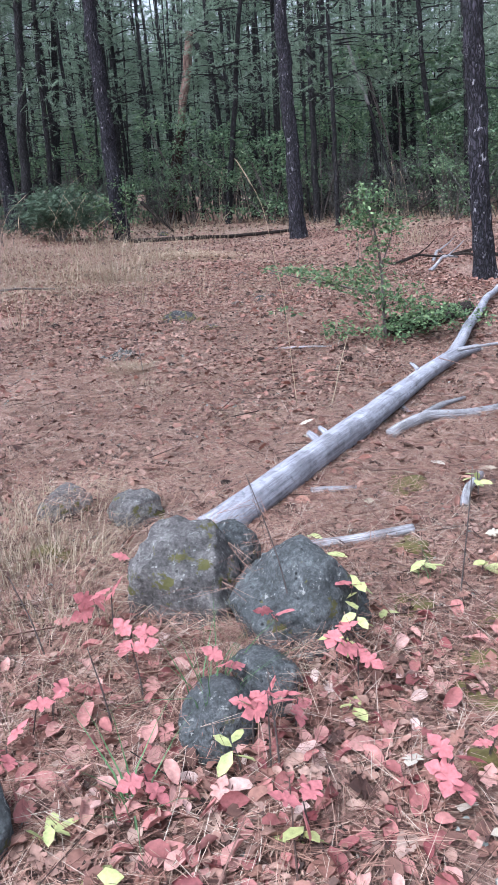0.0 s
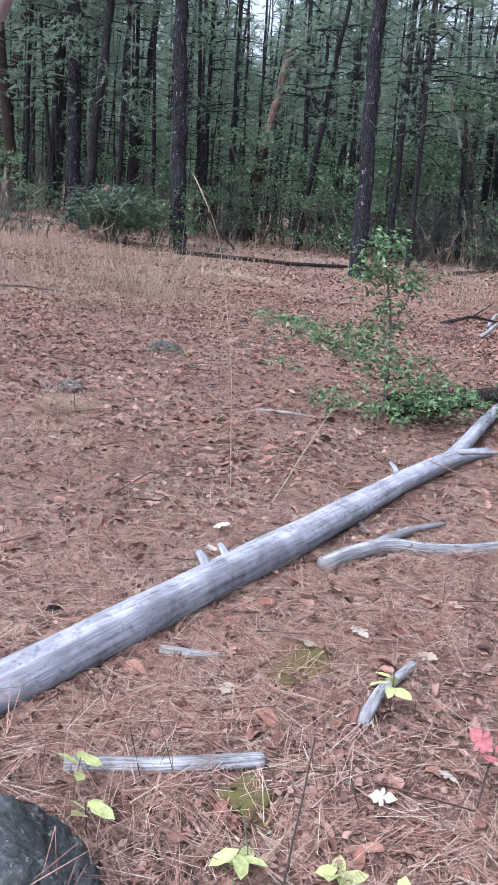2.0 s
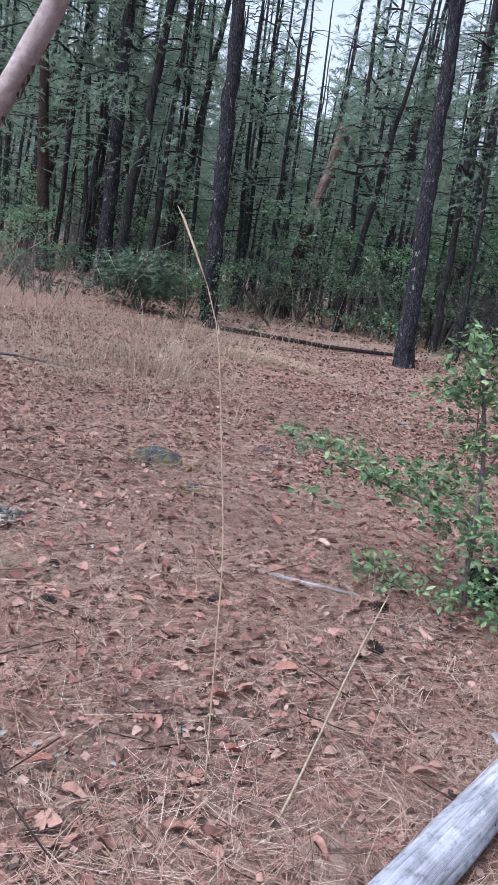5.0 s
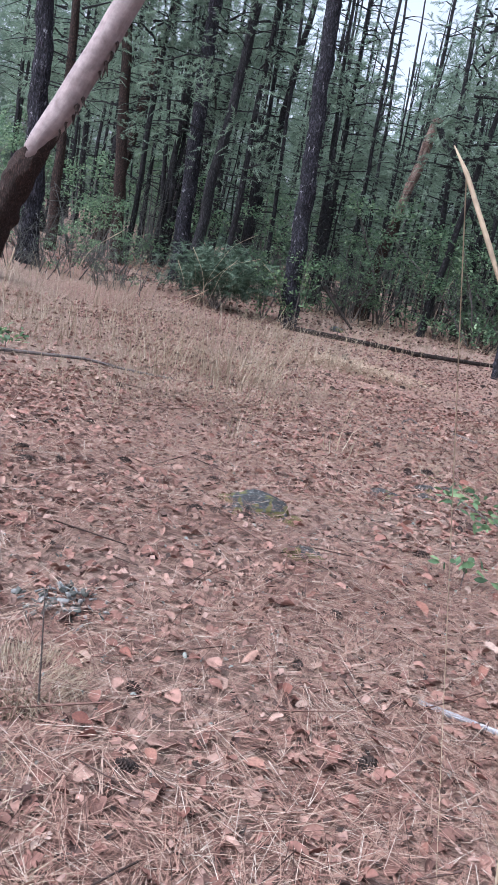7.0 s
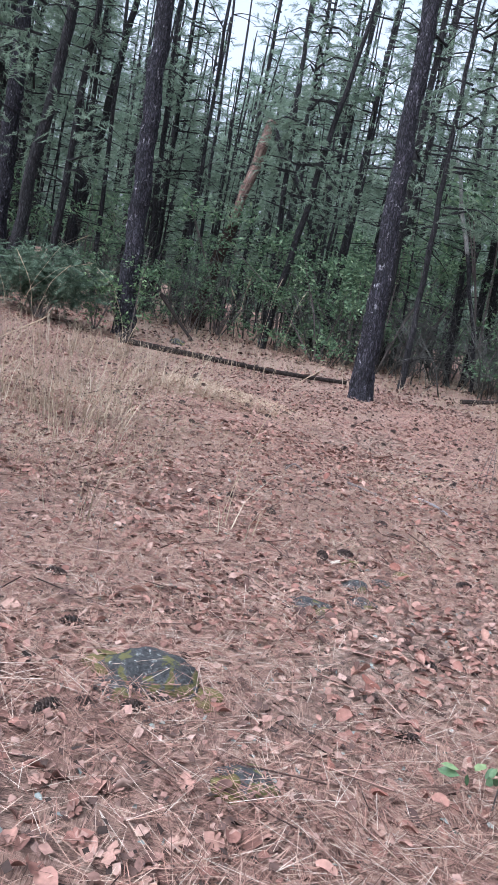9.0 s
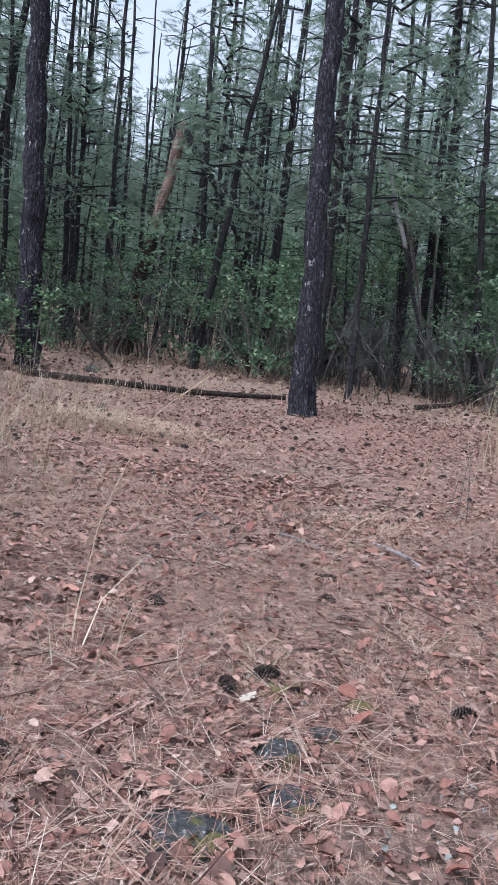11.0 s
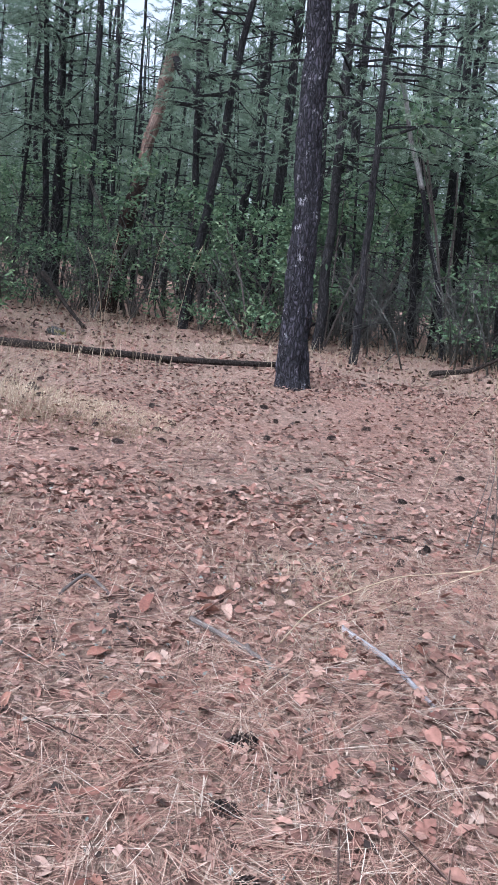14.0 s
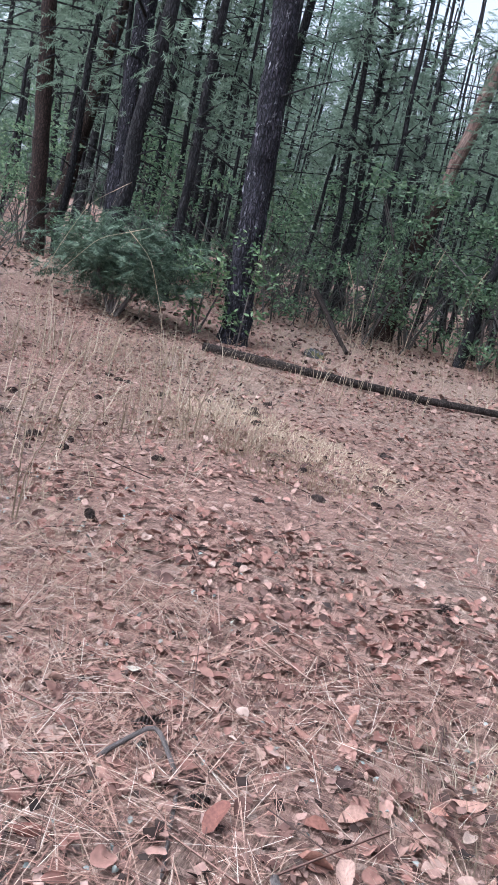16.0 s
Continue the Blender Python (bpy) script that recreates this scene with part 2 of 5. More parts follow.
M_CRUMB = vary_material("litter_crumb", [(0.0, (0.02, 0.014, 0.012)), (0.45, (0.10, 0.06, 0.05)), (0.75, (0.24, 0.14, 0.115)), (1.0, (0.32, 0.22, 0.185))], 0.95)
M_BIGLEAF = vary_material("big_fallen_leaf", [(0.0, (0.09, 0.035, 0.028)), (0.35, (0.21, 0.09, 0.068)), (0.7, (0.28, 0.14, 0.105)), (0.9, (0.32, 0.19, 0.15)), (1.0, (0.38, 0.28, 0.235))], 0.75, source="object", translucent=0.15, spots=9.0)
M_YEW = vary_material("yew_needles", [(0.0, (0.035, 0.058, 0.04)), (0.6, (0.08, 0.122, 0.082)), (1.0, (0.16, 0.215, 0.15))], 0.7, translucent=0.3)
M_STRAW = vary_material("straw_grass", [(0.0, (0.29, 0.21, 0.145)), (0.6, (0.43, 0.335, 0.24)), (1.0, (0.53, 0.44, 0.335))], 0.8, translucent=0.2)
M_PINKLEAF = vary_material("pink_fallen_leaf", [(0.0, (0.16, 0.04, 0.045)), (0.4, (0.36, 0.15, 0.14)), (0.8, (0.46, 0.26, 0.23)), (1.0, (0.56, 0.44, 0.40))], 0.65, translucent=0.2)
M_PALELEAF = vary_material("pale_oak_leaf", [(0.0, (0.34, 0.285, 0.215)), (1.0, (0.48, 0.44, 0.38))], 0.7, source="object", translucent=0.15)
M_LICHEN = vary_material("pale_lichen", [(0.0, (0.16, 0.175, 0.165)), (0.85, (0.23, 0.25, 0.23)), (1.0, (0.30, 0.315, 0.29))], 0.95)


# ---- geometry helpers ----
def smooth(a, b, x):
    t = np.clip((x - a) / (b - a), 0, 1)
    return t * t * (3 - 2 * t)


def gz(x, y):
    """Height of the forest floor."""
    x, y = np.asarray(x, float), np.asarray(y, float)
    z = np.interp(y, (-60, 0, 3, 4.4, 6, 7.8, 9.6, 13, 15.4, 18.6, 25, 60, 140), (-2.5, -0.12, -0.03, 0.06, 0.15, 0.29, 0.33, 0.38, 0.5, 0.66, 0.88, 1.9, 4.0))
    z = z + 0.09 * np.log1p(np.exp((-x - 3.2) * 1.4)) / 1.4 * smooth(2, 9, y)
    z = z + 0.02 * np.sin(x * 1.7 + y * 0.6) + 0.015 * np.sin(y * 2.3 - x * 0.9)
    return z


def gzf(x, y):
    return float(gz(x, y))


def mesh_np(name, verts, faces, mat, shade=False, uv=None):
    """A mesh from arrays; all faces have the same number of corners."""
    verts, faces = np.asarray(verts, np.float32), np.asarray(faces, np.int32)
    me = bpy.data.meshes.new(name)
    n, k = faces.shape
    me.vertices.add(len(verts))
    me.vertices.foreach_set("co", verts.ravel())
    me.loops.add(n * k)
    me.loops.foreach_set("vertex_index", faces.ravel())
    me.polygons.add(n)
    me.polygons.foreach_set("loop_start", np.arange(0, n * k, k, dtype=np.int32))
    if shade:
        me.polygons.foreach_set("use_smooth", np.ones(n, bool))
    if uv is not None:
        layer = me.uv_layers.new(name="UVMap")
        layer.data.foreach_set("uv", np.asarray(uv, np.float32)[faces.ravel()].ravel())
    me.materials.append(mat)
    me.update(calc_edges=True)
    return me


def part(name, me, parent, label=""):
    ob = new(name, me)
    if parent is not None:
        ob.parent = parent
    return tagged(ob, label)


def empty(name, x, y, z, label, category, group=""):
    e = new(name)
    e.matrix_basis = pose(x, y, z)
    return tagged(e, label, category, group)


def turns(rng, n, tilt, spin=None):
    """n rotation matrices: a lean of up to tilt from level, then any heading."""
    a = rng.uniform(0, 2 * np.pi, n) if spin is None else spin
    b, c = rng.normal(0, tilt, n), rng.normal(0, tilt, n)
    ca, sa, cb, sb, cc, sc = np.cos(a), np.sin(a), np.cos(b), np.sin(b), np.cos(c), np.sin(c)
    o, i = np.zeros(n), np.ones(n)
    rz = np.stack([ca, -sa, o, sa, ca, o, o, o, i], 1).reshape(n, 3, 3)
    rx = np.stack([i, o, o, o, cb, -sb, o, sb, cb], 1).reshape(n, 3, 3)
    ry = np.stack([cc, o, sc, o, i, o, -sc, o, cc], 1).reshape(n, 3, 3)
    return rz @ rx @ ry


def spread(shape, faces, pos, rot, size):
    """Copies of one small shape, laid at pos with rot and size, as arrays."""
    shape, faces, pos = np.asarray(shape, float), np.asarray(faces), np.asarray(pos, float)
    size = np.asarray(size, float)
    size = size[:, None, None] if size.ndim == 1 else size[:, None, :]
    v = np.einsum("nij,nkj->nki", rot, shape[None] * size) + pos[:, None, :]
    f = faces[None] + (np.arange(len(pos)) * len(shape))[:, None, None]
    return v.reshape(-1, 3), f.reshape(-1, faces.shape[1])


def tube_arrays(pts, radii, seg=10, rough=0.0, seed=0, freq=6.0, flare=0.0, plates=0.0):
    """A bent, tapering limb with an uneven skin, closed at both ends."""
    pts, radii = [Vector(p) for p in pts], list(radii)
    verts, uv, faces = [], [], []
    side = None
    run = 0.0
    for i, p in enumerate(pts):
        d = (pts[min(i + 1, len(pts) - 1)] - pts[max(i - 1, 0)]).normalized()
        if side is None:
            side = d.orthogonal().normalized()
        side = (side - d * side.dot(d)).normalized()
        up = d.cross(side)
        if i:
            run += (p - pts[i - 1]).length
        for k in range(seg):
            a = 2 * math.pi * k / seg
            o = side * math.cos(a) + up * math.sin(a)
            r = radii[i]
            if rough:
                r *= 1 + rough * noise.noise((o.x * 1.6 + seed * 7.3, o.y * 1.6, o.z * 1.6 + run * freq * 0.35)) + 0.5 * rough * noise.noise((o.x * 5 + seed, o.y * 5, run * freq))
            if plates:
                r *= 1 + plates * (0.5 - 2.2 * abs(noise.noise((o.x * 4.2 + seed, o.y * 4.2, run * 2.6)))) + 0.4 * plates * noise.noise((o.x * 11, o.y * 11 + seed, run * 9))
            if flare:
                r *= 1 + flare * math.exp(-run * 3.2) * (1 + 0.45 * math.sin(a * 4 + seed))
            verts.append(p + o * r)
            uv.append((k / seg, run))
    for i in range(len(pts) - 1):
        for k in range(seg):
            j = (k + 1) % seg
            faces.append((i * seg + k, i * seg + j, (i + 1) * seg + j, (i + 1) * seg + k))
    n = len(verts)
    verts += [pts[0], pts[-1]]
    uv += [(0.5, 0), (0.5, run)]
    last = (len(pts) - 1) * seg
    for k in range(0, seg, 2):
        faces.append((n, (k + 2) % seg, k + 1, k))
        faces.append((n + 1, last + k, last + k + 1, last + (k + 2) % seg))
    return np.array([tuple(v) for v in verts]), np.array(faces), np.array(uv)


def tube(name, pts, radii, mat, seg=10, rough=0.0, seed=0, freq=6.0, flare=0.0, plates=0.0):
    v, f, uv = tube_arrays(pts, radii, seg, rough, seed, freq, flare, plates)
    return mesh_np(name, v, f, mat, True, uv)


def joined(*sets):
    """Several (verts, faces, uv) joined."""
    v, f, u, n = [], [], [], 0
    for a, b, c in sets:
        v.append(a), f.append(b + n), u.append(c)
        n += len(a)
    return np.concatenate(v), np.concatenate(f), np.concatenate(u)


def bent(pts, n, wob=0.0, seed=0):
    """A smooth line of n points through the given ones."""
    pts = np.array(pts, float)
    d = np.r_[0, np.cumsum(np.linalg.norm(np.diff(pts, axis=0), axis=1))]
    t = np.linspace(0, d[-1], n)
    q = np.stack([np.interp(t, d, pts[:, i]) for i in range(3)], 1)
    for _ in range(max(1, n // (len(pts) * 3))):
        q[1:-1] = (q[:-2] + 2 * q[1:-1] + q[2:]) / 4
    if wob:
        for i in range(1, n):
            q[i] += wob * np.array(noise.noise_vector((t[i] * 1.3, seed * 3.1, 0.5)))
    return q


# ---- forest floor ----
def floor():
    xs = np.unique(np.concatenate([np.linspace(-140, -12, 33), np.linspace(-12, -5, 36), np.linspace(-5, 5, 141), np.linspace(5, 12, 36), np.linspace(12, 140, 33)]))
    ys = np.unique(np.concatenate([np.linspace(-60, -1, 20), np.linspace(-1, 18, 267), np.linspace(18, 30, 61), np.linspace(30, 140, 40)]))
    X, Y = np.meshgrid(xs, ys)
    Z = gz(X, Y)
    near = (np.abs(X) < 5.5) & (Y > -1) & (Y < 19)
    idx = np.argwhere(near)
    for i, j in idx:
        p = (X[i, j] * 2.6, Y[i, j] * 2.6, 0.0)
        Z[i, j] += 0.018 * noise.noise(p) + 0.008 * noise.noise((p[0] * 4, p[1] * 4, 3.0))
    v = np.stack([X, Y, Z], -1).reshape(-1, 3)
    w = len(xs)
    a = (np.arange(len(ys) - 1)[:, None] * w + np.arange(w - 1)[None]).ravel()
    ob = new("ground", mesh_np("ground", v, np.stack([a, a + 1, a + w + 1, a + w], 1), M_GROUND, True))
    tagged(ob, "reddish pine needle litter over a gently rising forest floor", "ground", kind="structure")


floor()


# ---- big trees ----
def spray_shape():
    """A drooping conifer twig: thin needles in a flat fan."""
    v, f = [], []
    for i in range(8):
        t = (i + 1) / 8
        for s in (-1, 1):
            a = s * radians(44 + 9 * math.sin(i * 2.3 + s))
            x0, L = t * 0.8, 0.36 * (1 - 0.5 * t) * (1 + 0.25 * math.sin(i * 4.1 + 2 * s))
            k = len(v)
            v += [(x0, 0.0, -0.1 * t * t), (x0 + 0.072, 0.0, -0.1 * t * t), (x0 + L * math.cos(a), L * math.sin(a), -0.1 * t * t - 0.05)]
            f.append((k, k + 1, k + 2))
    k = len(v)
    v += [(0, -0.012, 0), (0, 0.012, 0), (1.05, 0, -0.14)]
    f.append((k, k + 1, k + 2))
    return np.array(v), np.array(f)


SPRAY_V, SPRAY_F = spray_shape()
LEAF_V = np.array([(0, 0, 0), (0.35, 0.22, 0.03), (0.75, 0.18, 0.02), (1, 0, -0.06), (0.75, -0.18, 0.02), (0.35, -0.22, 0.03), (0.5, 0, -0.03)])
LEAF_F = np.array([(0, 6, 1), (1, 6, 2), (2, 6, 3), (3, 6, 4), (4, 6, 5), (5, 6, 0)])


def oval_leaf():
    """A curled oval leaf with a stalk."""
    ring = [(-0.14, 0.0, 0.02)]
    for s in (1, -1):
        side = [(0.5 - 0.5 * math.cos(math.pi * k / 5), s * 0.27 * math.sin(math.pi * k / 5) ** 0.85) for k in range(1, 5)]
        side = [(x, y, 0.45 * y * y * 2 + 0.05 * math.sin(5 * x + s)) for x, y in side]
        ring += side + [(1.0, 0.0, -0.05)] if s == 1 else side[::-1]
    v = np.array([(0.5, 0, -0.03)] + ring)
    k = len(ring)
    return v, np.array([(0, 1 + i, 1 + (i + 1) % k) for i in range(k)])


OVAL_V, OVAL_F = oval_leaf()


def conifer_crown(seed, h0, h1, reach, n_limb, n_spray, size):
    """Whorled limbs with drooping sprays, gaps between, as arrays of sprays and limbs."""
    rng = np.random.default_rng(seed)
    pos, spin, sizes, limbs = [], [], [], []
    for i in range(n_limb):
        t = rng.random() ** 0.8
        z, a = h0 + (h1 - h0) * t, rng.uniform(0, 2 * np.pi)
        L = reach * (1 - 0.75 * t) * rng.uniform(0.45, 1.1)
        tip = np.array([math.cos(a) * L, math.sin(a) * L, z - L * rng.uniform(-0.1, 0.35)])
        mid = np.array([tip[0] * 0.5, tip[1] * 0.5, z + 0.03 * L])
        if i % 5 < 3:
            limbs.append(tube_arrays([(0, 0, z - 0.05), mid, tip], (0.028, 0.018, 0.005), 4))
        for j in range(n_spray if t < 0.5 else int(n_spray * (0.95 - t))):
            s = rng.uniform(0.25, 1.0)
            p = np.array([0, 0, z]) * (1 - s) + tip * s
            pos.append(p + rng.normal(0, 0.2, 3) * (1, 1, 1))
            spin.append(a + rng.normal(0, 0.8))
            sizes.append(size * rng.uniform(0.6, 1.3))
    n = len(pos)
    v, f = spread(SPRAY_V, SPRAY_F, pos, turns(rng, n, 0.5, np.array(spin)), np.array(sizes))
    return (v, f), joined(*limbs)


def trunk_line(h, lean, seed, n=26, wob=0.05):
    return bent([(0, 0, -0.25), (0, 0, 0.0), (lean[0] * h * 0.5, lean[1] * h * 0.5, h * 0.5), (lean[0] * h, lean[1] * h, h)], n, wob, seed)


def tree(name, x, y, r, h, lean, mat, label, seed, crown=None, seg=20, rings=60, stubs=10, flare=0.5, group="", low=0.18, needles=None):
    e = empty(name, x, y, gzf(x, y), label, "tree", group)
    rng = np.random.default_rng(seed)
    line = trunk_line(h, lean, seed, rings)
    rad = r * (1 - 0.62 * np.linspace(0, 1, rings))
    part("trunk", tube("trunk", line, rad, mat, seg, 0.17, seed, 12.0, flare, 0.14 if name == "pine_tree" else 0.0), e)
    if stubs:
        sets = []
        for i in range(stubs):
            k = int(rng.uniform(low, 0.75) * rings)
            a, L = rng.uniform(0, 6.28), rng.uniform(0.3, 1.6)
            p = line[k]
            q = p + np.array([math.cos(a) * L, math.sin(a) * L, rng.uniform(-0.3, 0.25) * L])
            sets.append(tube_arrays(bent([p, (p + q) / 2 + (0, 0, 0.08), q], 5, 0.05, i + seed), np.linspace(0.016, 0.004, 5), 4))
        v, f, u = joined(*sets)
        tagged(part("deadwood", mesh_np("deadwood", v, f, M_PINE_FAR, True, u), e, "thin bare dead branches"), kind="stuff")
    if crown:
        (v, f), limbs = conifer_crown(seed + 5, *crown)
        c = part("crown", mesh_np("crown", v, f, needles or M_CONIFER), e)
        tagged(part("branchwork", mesh_np("branchwork", *limbs[:2], M_PINE_FAR, True, limbs[2]), c), kind="stuff")
    return e


PINE = "tall pine with dark plated bark and pale flecks"
EDGE = "dark conifer trunk with bare lower branches at the forest edge"
tree("pine_tree", 0.89, 18.5, 0.16, 15.0, (-0.05, 0.0), M_PINE, PINE, 11, (8.0, 15, 2.2, 40, 12, 0.5), 44, 190)
tree("pine_tree", -3.43, 20.3, 0.18, 15.0, (-0.05, 0.0), M_PINE, PINE, 12, (7.5, 15, 2.2, 40, 12, 0.5), 44, 190)
tree("pine_tree", -6.75, 22.4, 0.185, 16.0, (-0.03, 0.0), M_PINE, PINE, 13, (7.0, 16, 2.4, 40, 12, 0.5), 40, 170)
tree("pine_tree", 2.92, 10.6, 0.128, 14.0, (-0.07, 0.0), M_PINE, PINE, 14, (8.0, 14, 2.0, 30, 12, 0.5), 44, 190)
tree("pine_tree", -7.92, 17.6, 0.18, 15.0, (-0.06, 0.0), M_PINE, PINE, 17, (8.0, 15, 2.2, 40, 12, 0.5), 40, 170)
# x, y, radius, height, lean
for i, (x, y, r, h, a) in enumerate([
        (-9.4, 21.0, 0.12, 13, -0.03), (-11.0, 26.6, 0.20, 9, 0.19), (-8.3, 25.0, 0.07, 12, -0.10), (-6.0, 21.0, 0.13, 12, 0.09),
        (-5.6, 22.4, 0.08, 13, 0.02), (-6.9, 28.0, 0.14, 13, 0.10), (-4.6, 29.4, 0.08, 14, -0.02), (-4.6, 28.6, 0.08, 14, -0.06),
        (-1.0, 27.6, 0.09, 14, -0.06), (-0.2, 30.0, 0.11, 14, 0.05), (1.70, 24.2, 0.10, 14, -0.02), (2.15, 22.4, 0.07, 10, -0.03),
        (3.85, 26.0, 0.08, 12, -0.10), (4.9, 27.0, 0.08, 13, -0.06), (5.25, 24.6, 0.09, 12, -0.10), (-12.4, 25.5, 0.16, 14, -0.10),
        (-0.97, 25.0, 0.10, 9, 0.12), (2.2, 27.2, 0.10, 14, 0.0), (-8.55, 22.8, 0.16, 14, -0.11), (6.6, 22.0, 0.10, 13, -0.03), (7.6, 17.5, 0.14, 14, -0.05)]):
    tree("edge_tree", x, y, r, h, (a, 0.0), M_BURNT if i in (0, 1, 18) else M_PINE_FAR, EDGE, 60 + i, (2.7, h, 2.2, 54, 18, 0.36), 12, 40, 26, 0.3, "forest edge trees", 0.06, M_CONIFER_LIT)


def leaning_madrone():
    x, y = -7.15, 15.0
    e = empty("madrone_tree", x, y, gzf(x, y), "leaning madrone with smooth peeled pinkish trunk and charred base", "tree")
    low = bent([(-0.1, 0, -0.3), (0.0, 0, 0.4), (0.3, 0, 1.1), (0.72, 0, 1.95), (1.1, 0, 2.55)], 36, 0.05, 3)
    part("charred_trunk", tube("charred_trunk", low, np.concatenate([np.linspace(0.27, 0.2, 24), np.linspace(0.2, 0.11, 12)]), M_BURNT, 28, 0.3, 3, 11.0, 0.25), e, "dark charred shaggy lower trunk")
    up = bent([(0.66, -0.05, 1.75), (0.98, -0.04, 2.4), (1.9, 0, 4.2), (3.15, 0.1, 7.0), (3.75, 0.3, 9.5)], 60, 0.06, 4)
    part("peeled_trunk", tube("peeled_trunk", up, np.concatenate([np.linspace(0.12, 0.19, 6), np.linspace(0.19, 0.12, 54)]), M_PEELED, 28, 0.05, 4, 3.0), e, "smooth pale pink peeled trunk")
    rng = np.random.default_rng(33)
    for i in range(11):
        # curling flakes of bark along the edge of the peeled wood
        k = int(rng.uniform(1, 17))
        p = up[k] + np.array([0.165, rng.uniform(-0.06, 0.0), -0.07])
        q = bent([p, p + np.array([0.03, -0.04, -0.07]), p + np.array([rng.uniform(-0.02, 0.1), -0.06, -rng.uniform(0.1, 0.24)])], 6, 0.02, i)
        part("bark_flake", tube("bark_flake", q, np.linspace(rng.uniform(0.02, 0.04), 0.006, 6), M_BURNT, 6, 0.4, i, 14.0), e, "curling flake of dark red bark")


leaning_madrone()


def dead_snag():
    x, y = -2.97, 27.6
    e = empty("dead_snag", x, y, gzf(x, y), "dead leaning snag with reddish bare wood and dark foot", "tree")
    foot = bent([(0, 0, -0.2), (0.18, 0, 1.25), (0.56, 0, 3.1)], 20, 0.04, 2)
    part("foot", tube("foot", foot, np.linspace(0.22, 0.16, 20), M_BURNT, 14, 0.15, 2, 8.0, 0.2), e, "charred dark foot")
    red = bent([(0.5, 0, 2.8), (0.81, 0, 4.45), (1.04, 0, 5.8)], 24, 0.06, 5)
    part("trunk", tube("trunk", red, np.linspace(0.13, 0.14, 24), M_REDWOOD, 14, 0.22, 5, 5.0), e)
    arm = bent([(1.0, 0, 5.65), (1.45, -0.2, 5.1), (2.35, -0.5, 3.8), (2.7, -0.5, 3.1)], 20, 0.08, 7)
    part("broken_limb", tube("broken_limb", arm, np.linspace(0.10, 0.05, 20), M_PINE_FAR, 8, 0.1, 7), e, "dark broken limb hanging down")


dead_snag()


def pale_snag():
    x, y = 4.2, 24.4
    e = empty("pale_snag", x, y, gzf(x, y), "thin leaning dead stem of pale grey wood", "dead tree")
    part("stem", tube("stem", bent([(0, 0, -0.1), (-0.5, 0, 1.8), (-0.95, 0, 3.2)], 16, 0.06, 8), np.linspace(0.05, 0.045, 16), M_PINE_FAR, 8, 0.1, 8), e, "dark barky lower stem")
    part("bare_top", tube("bare_top", bent([(-0.93, 0, 3.1), (-1.3, 0, 4.1), (-1.62, 0, 5.1)], 16, 0.08, 9), np.linspace(0.05, 0.04, 16), M_SNAG, 8, 0.1, 9), e, "pale bare broken top")


pale_snag()

# ---- forest behind ----
def forest_kind(s, x, y, near):
    g = np.random.default_rng(100 + s)
    h = g.uniform(11, 16)
    crown = (1.8 + 0.6 * (s % 5), h, 2.0, 48, 16, 0.40) if near else (1.8 + 0.6 * (s % 3), h, 2.4, 40, 12, 0.60)
    return tree("forest_tree", x, y, g.uniform(0.06, 0.13), h, (g.normal(-0.03, 0.04), g.normal(0, 0.03)), M_PINE_FAR,
                "slender dark conifer in dense second-growth forest", 40 + s, crown, 8, 22, 22 if near else 10, 0.2, "forest trees", 0.05, M_CONIFER_LIT)


NEAR = [forest_kind(s, -9 + 3.6 * s, 31 + 2 * (s % 3), True) for s in range(5)]
FAR = [forest_kind(10 + s, -12 + 9.0 * s, 44 + 3 * (s % 3), False) for s in range(4)]
forest_rng = np.random.default_rng(5)
count = 0
while count < 175:
    x, y = forest_rng.uniform(-36, 32), 23.5 + 40 * forest_rng.random()
    if abs(x) > 0.58 * y or (y < 27 and -8 < x < 2.5 and forest_rng.random() < 0.7) or (y > 40 and forest_rng.random() < 0.25):
        continue
    kinds = NEAR if y < 40 else FAR
    copy_thing(kinds[count % len(kinds)], pose(x, y, gzf(x, y), 0, 0, forest_rng.uniform(0, 360)) @ Matrix.Scale(forest_rng.uniform(0.75, 1.2), 4))
    count += 1
POLES = [tree("bare_pole_tree", -14 + 7.0 * s, 27.0 + s, (0.035, 0.05, 0.03, 0.06)[s], (8, 10, 7, 11)[s], ((-0.03, 0.02, -0.09, 0.05)[s], 0.02), M_PINE_FAR, "thin bare young trunk standing among conifers", 90 + s, None, 7, 16, 9, 0.2, "bare young trunks", 0.08) for s in range(4)]
for i in range(120):
    y = forest_rng.uniform(23.5, 42)
    x = forest_rng.uniform(-0.52, 0.5) * y
    if y < 26 and -6 < x < 1.5:
        y += 4
    copy_thing(POLES[i % 4], pose(x, y, gzf(x, y), 0, 0, forest_rng.uniform(0, 360)) @ Matrix.Scale(forest_rng.uniform(0.8, 1.3), 4))
# unseen conifers added behind and beside the path, to shape the light
for x, y in ((-6, -6), (4, -9), (-11, 2), (11, 4), (0.5, -14), (9, -4), (-10, 8), (12, 12)):
    copy_thing(FAR[count % len(FAR)], pose(x, y, gzf(x, y), 0, 0, forest_rng.uniform(0, 360)))
    count += 1


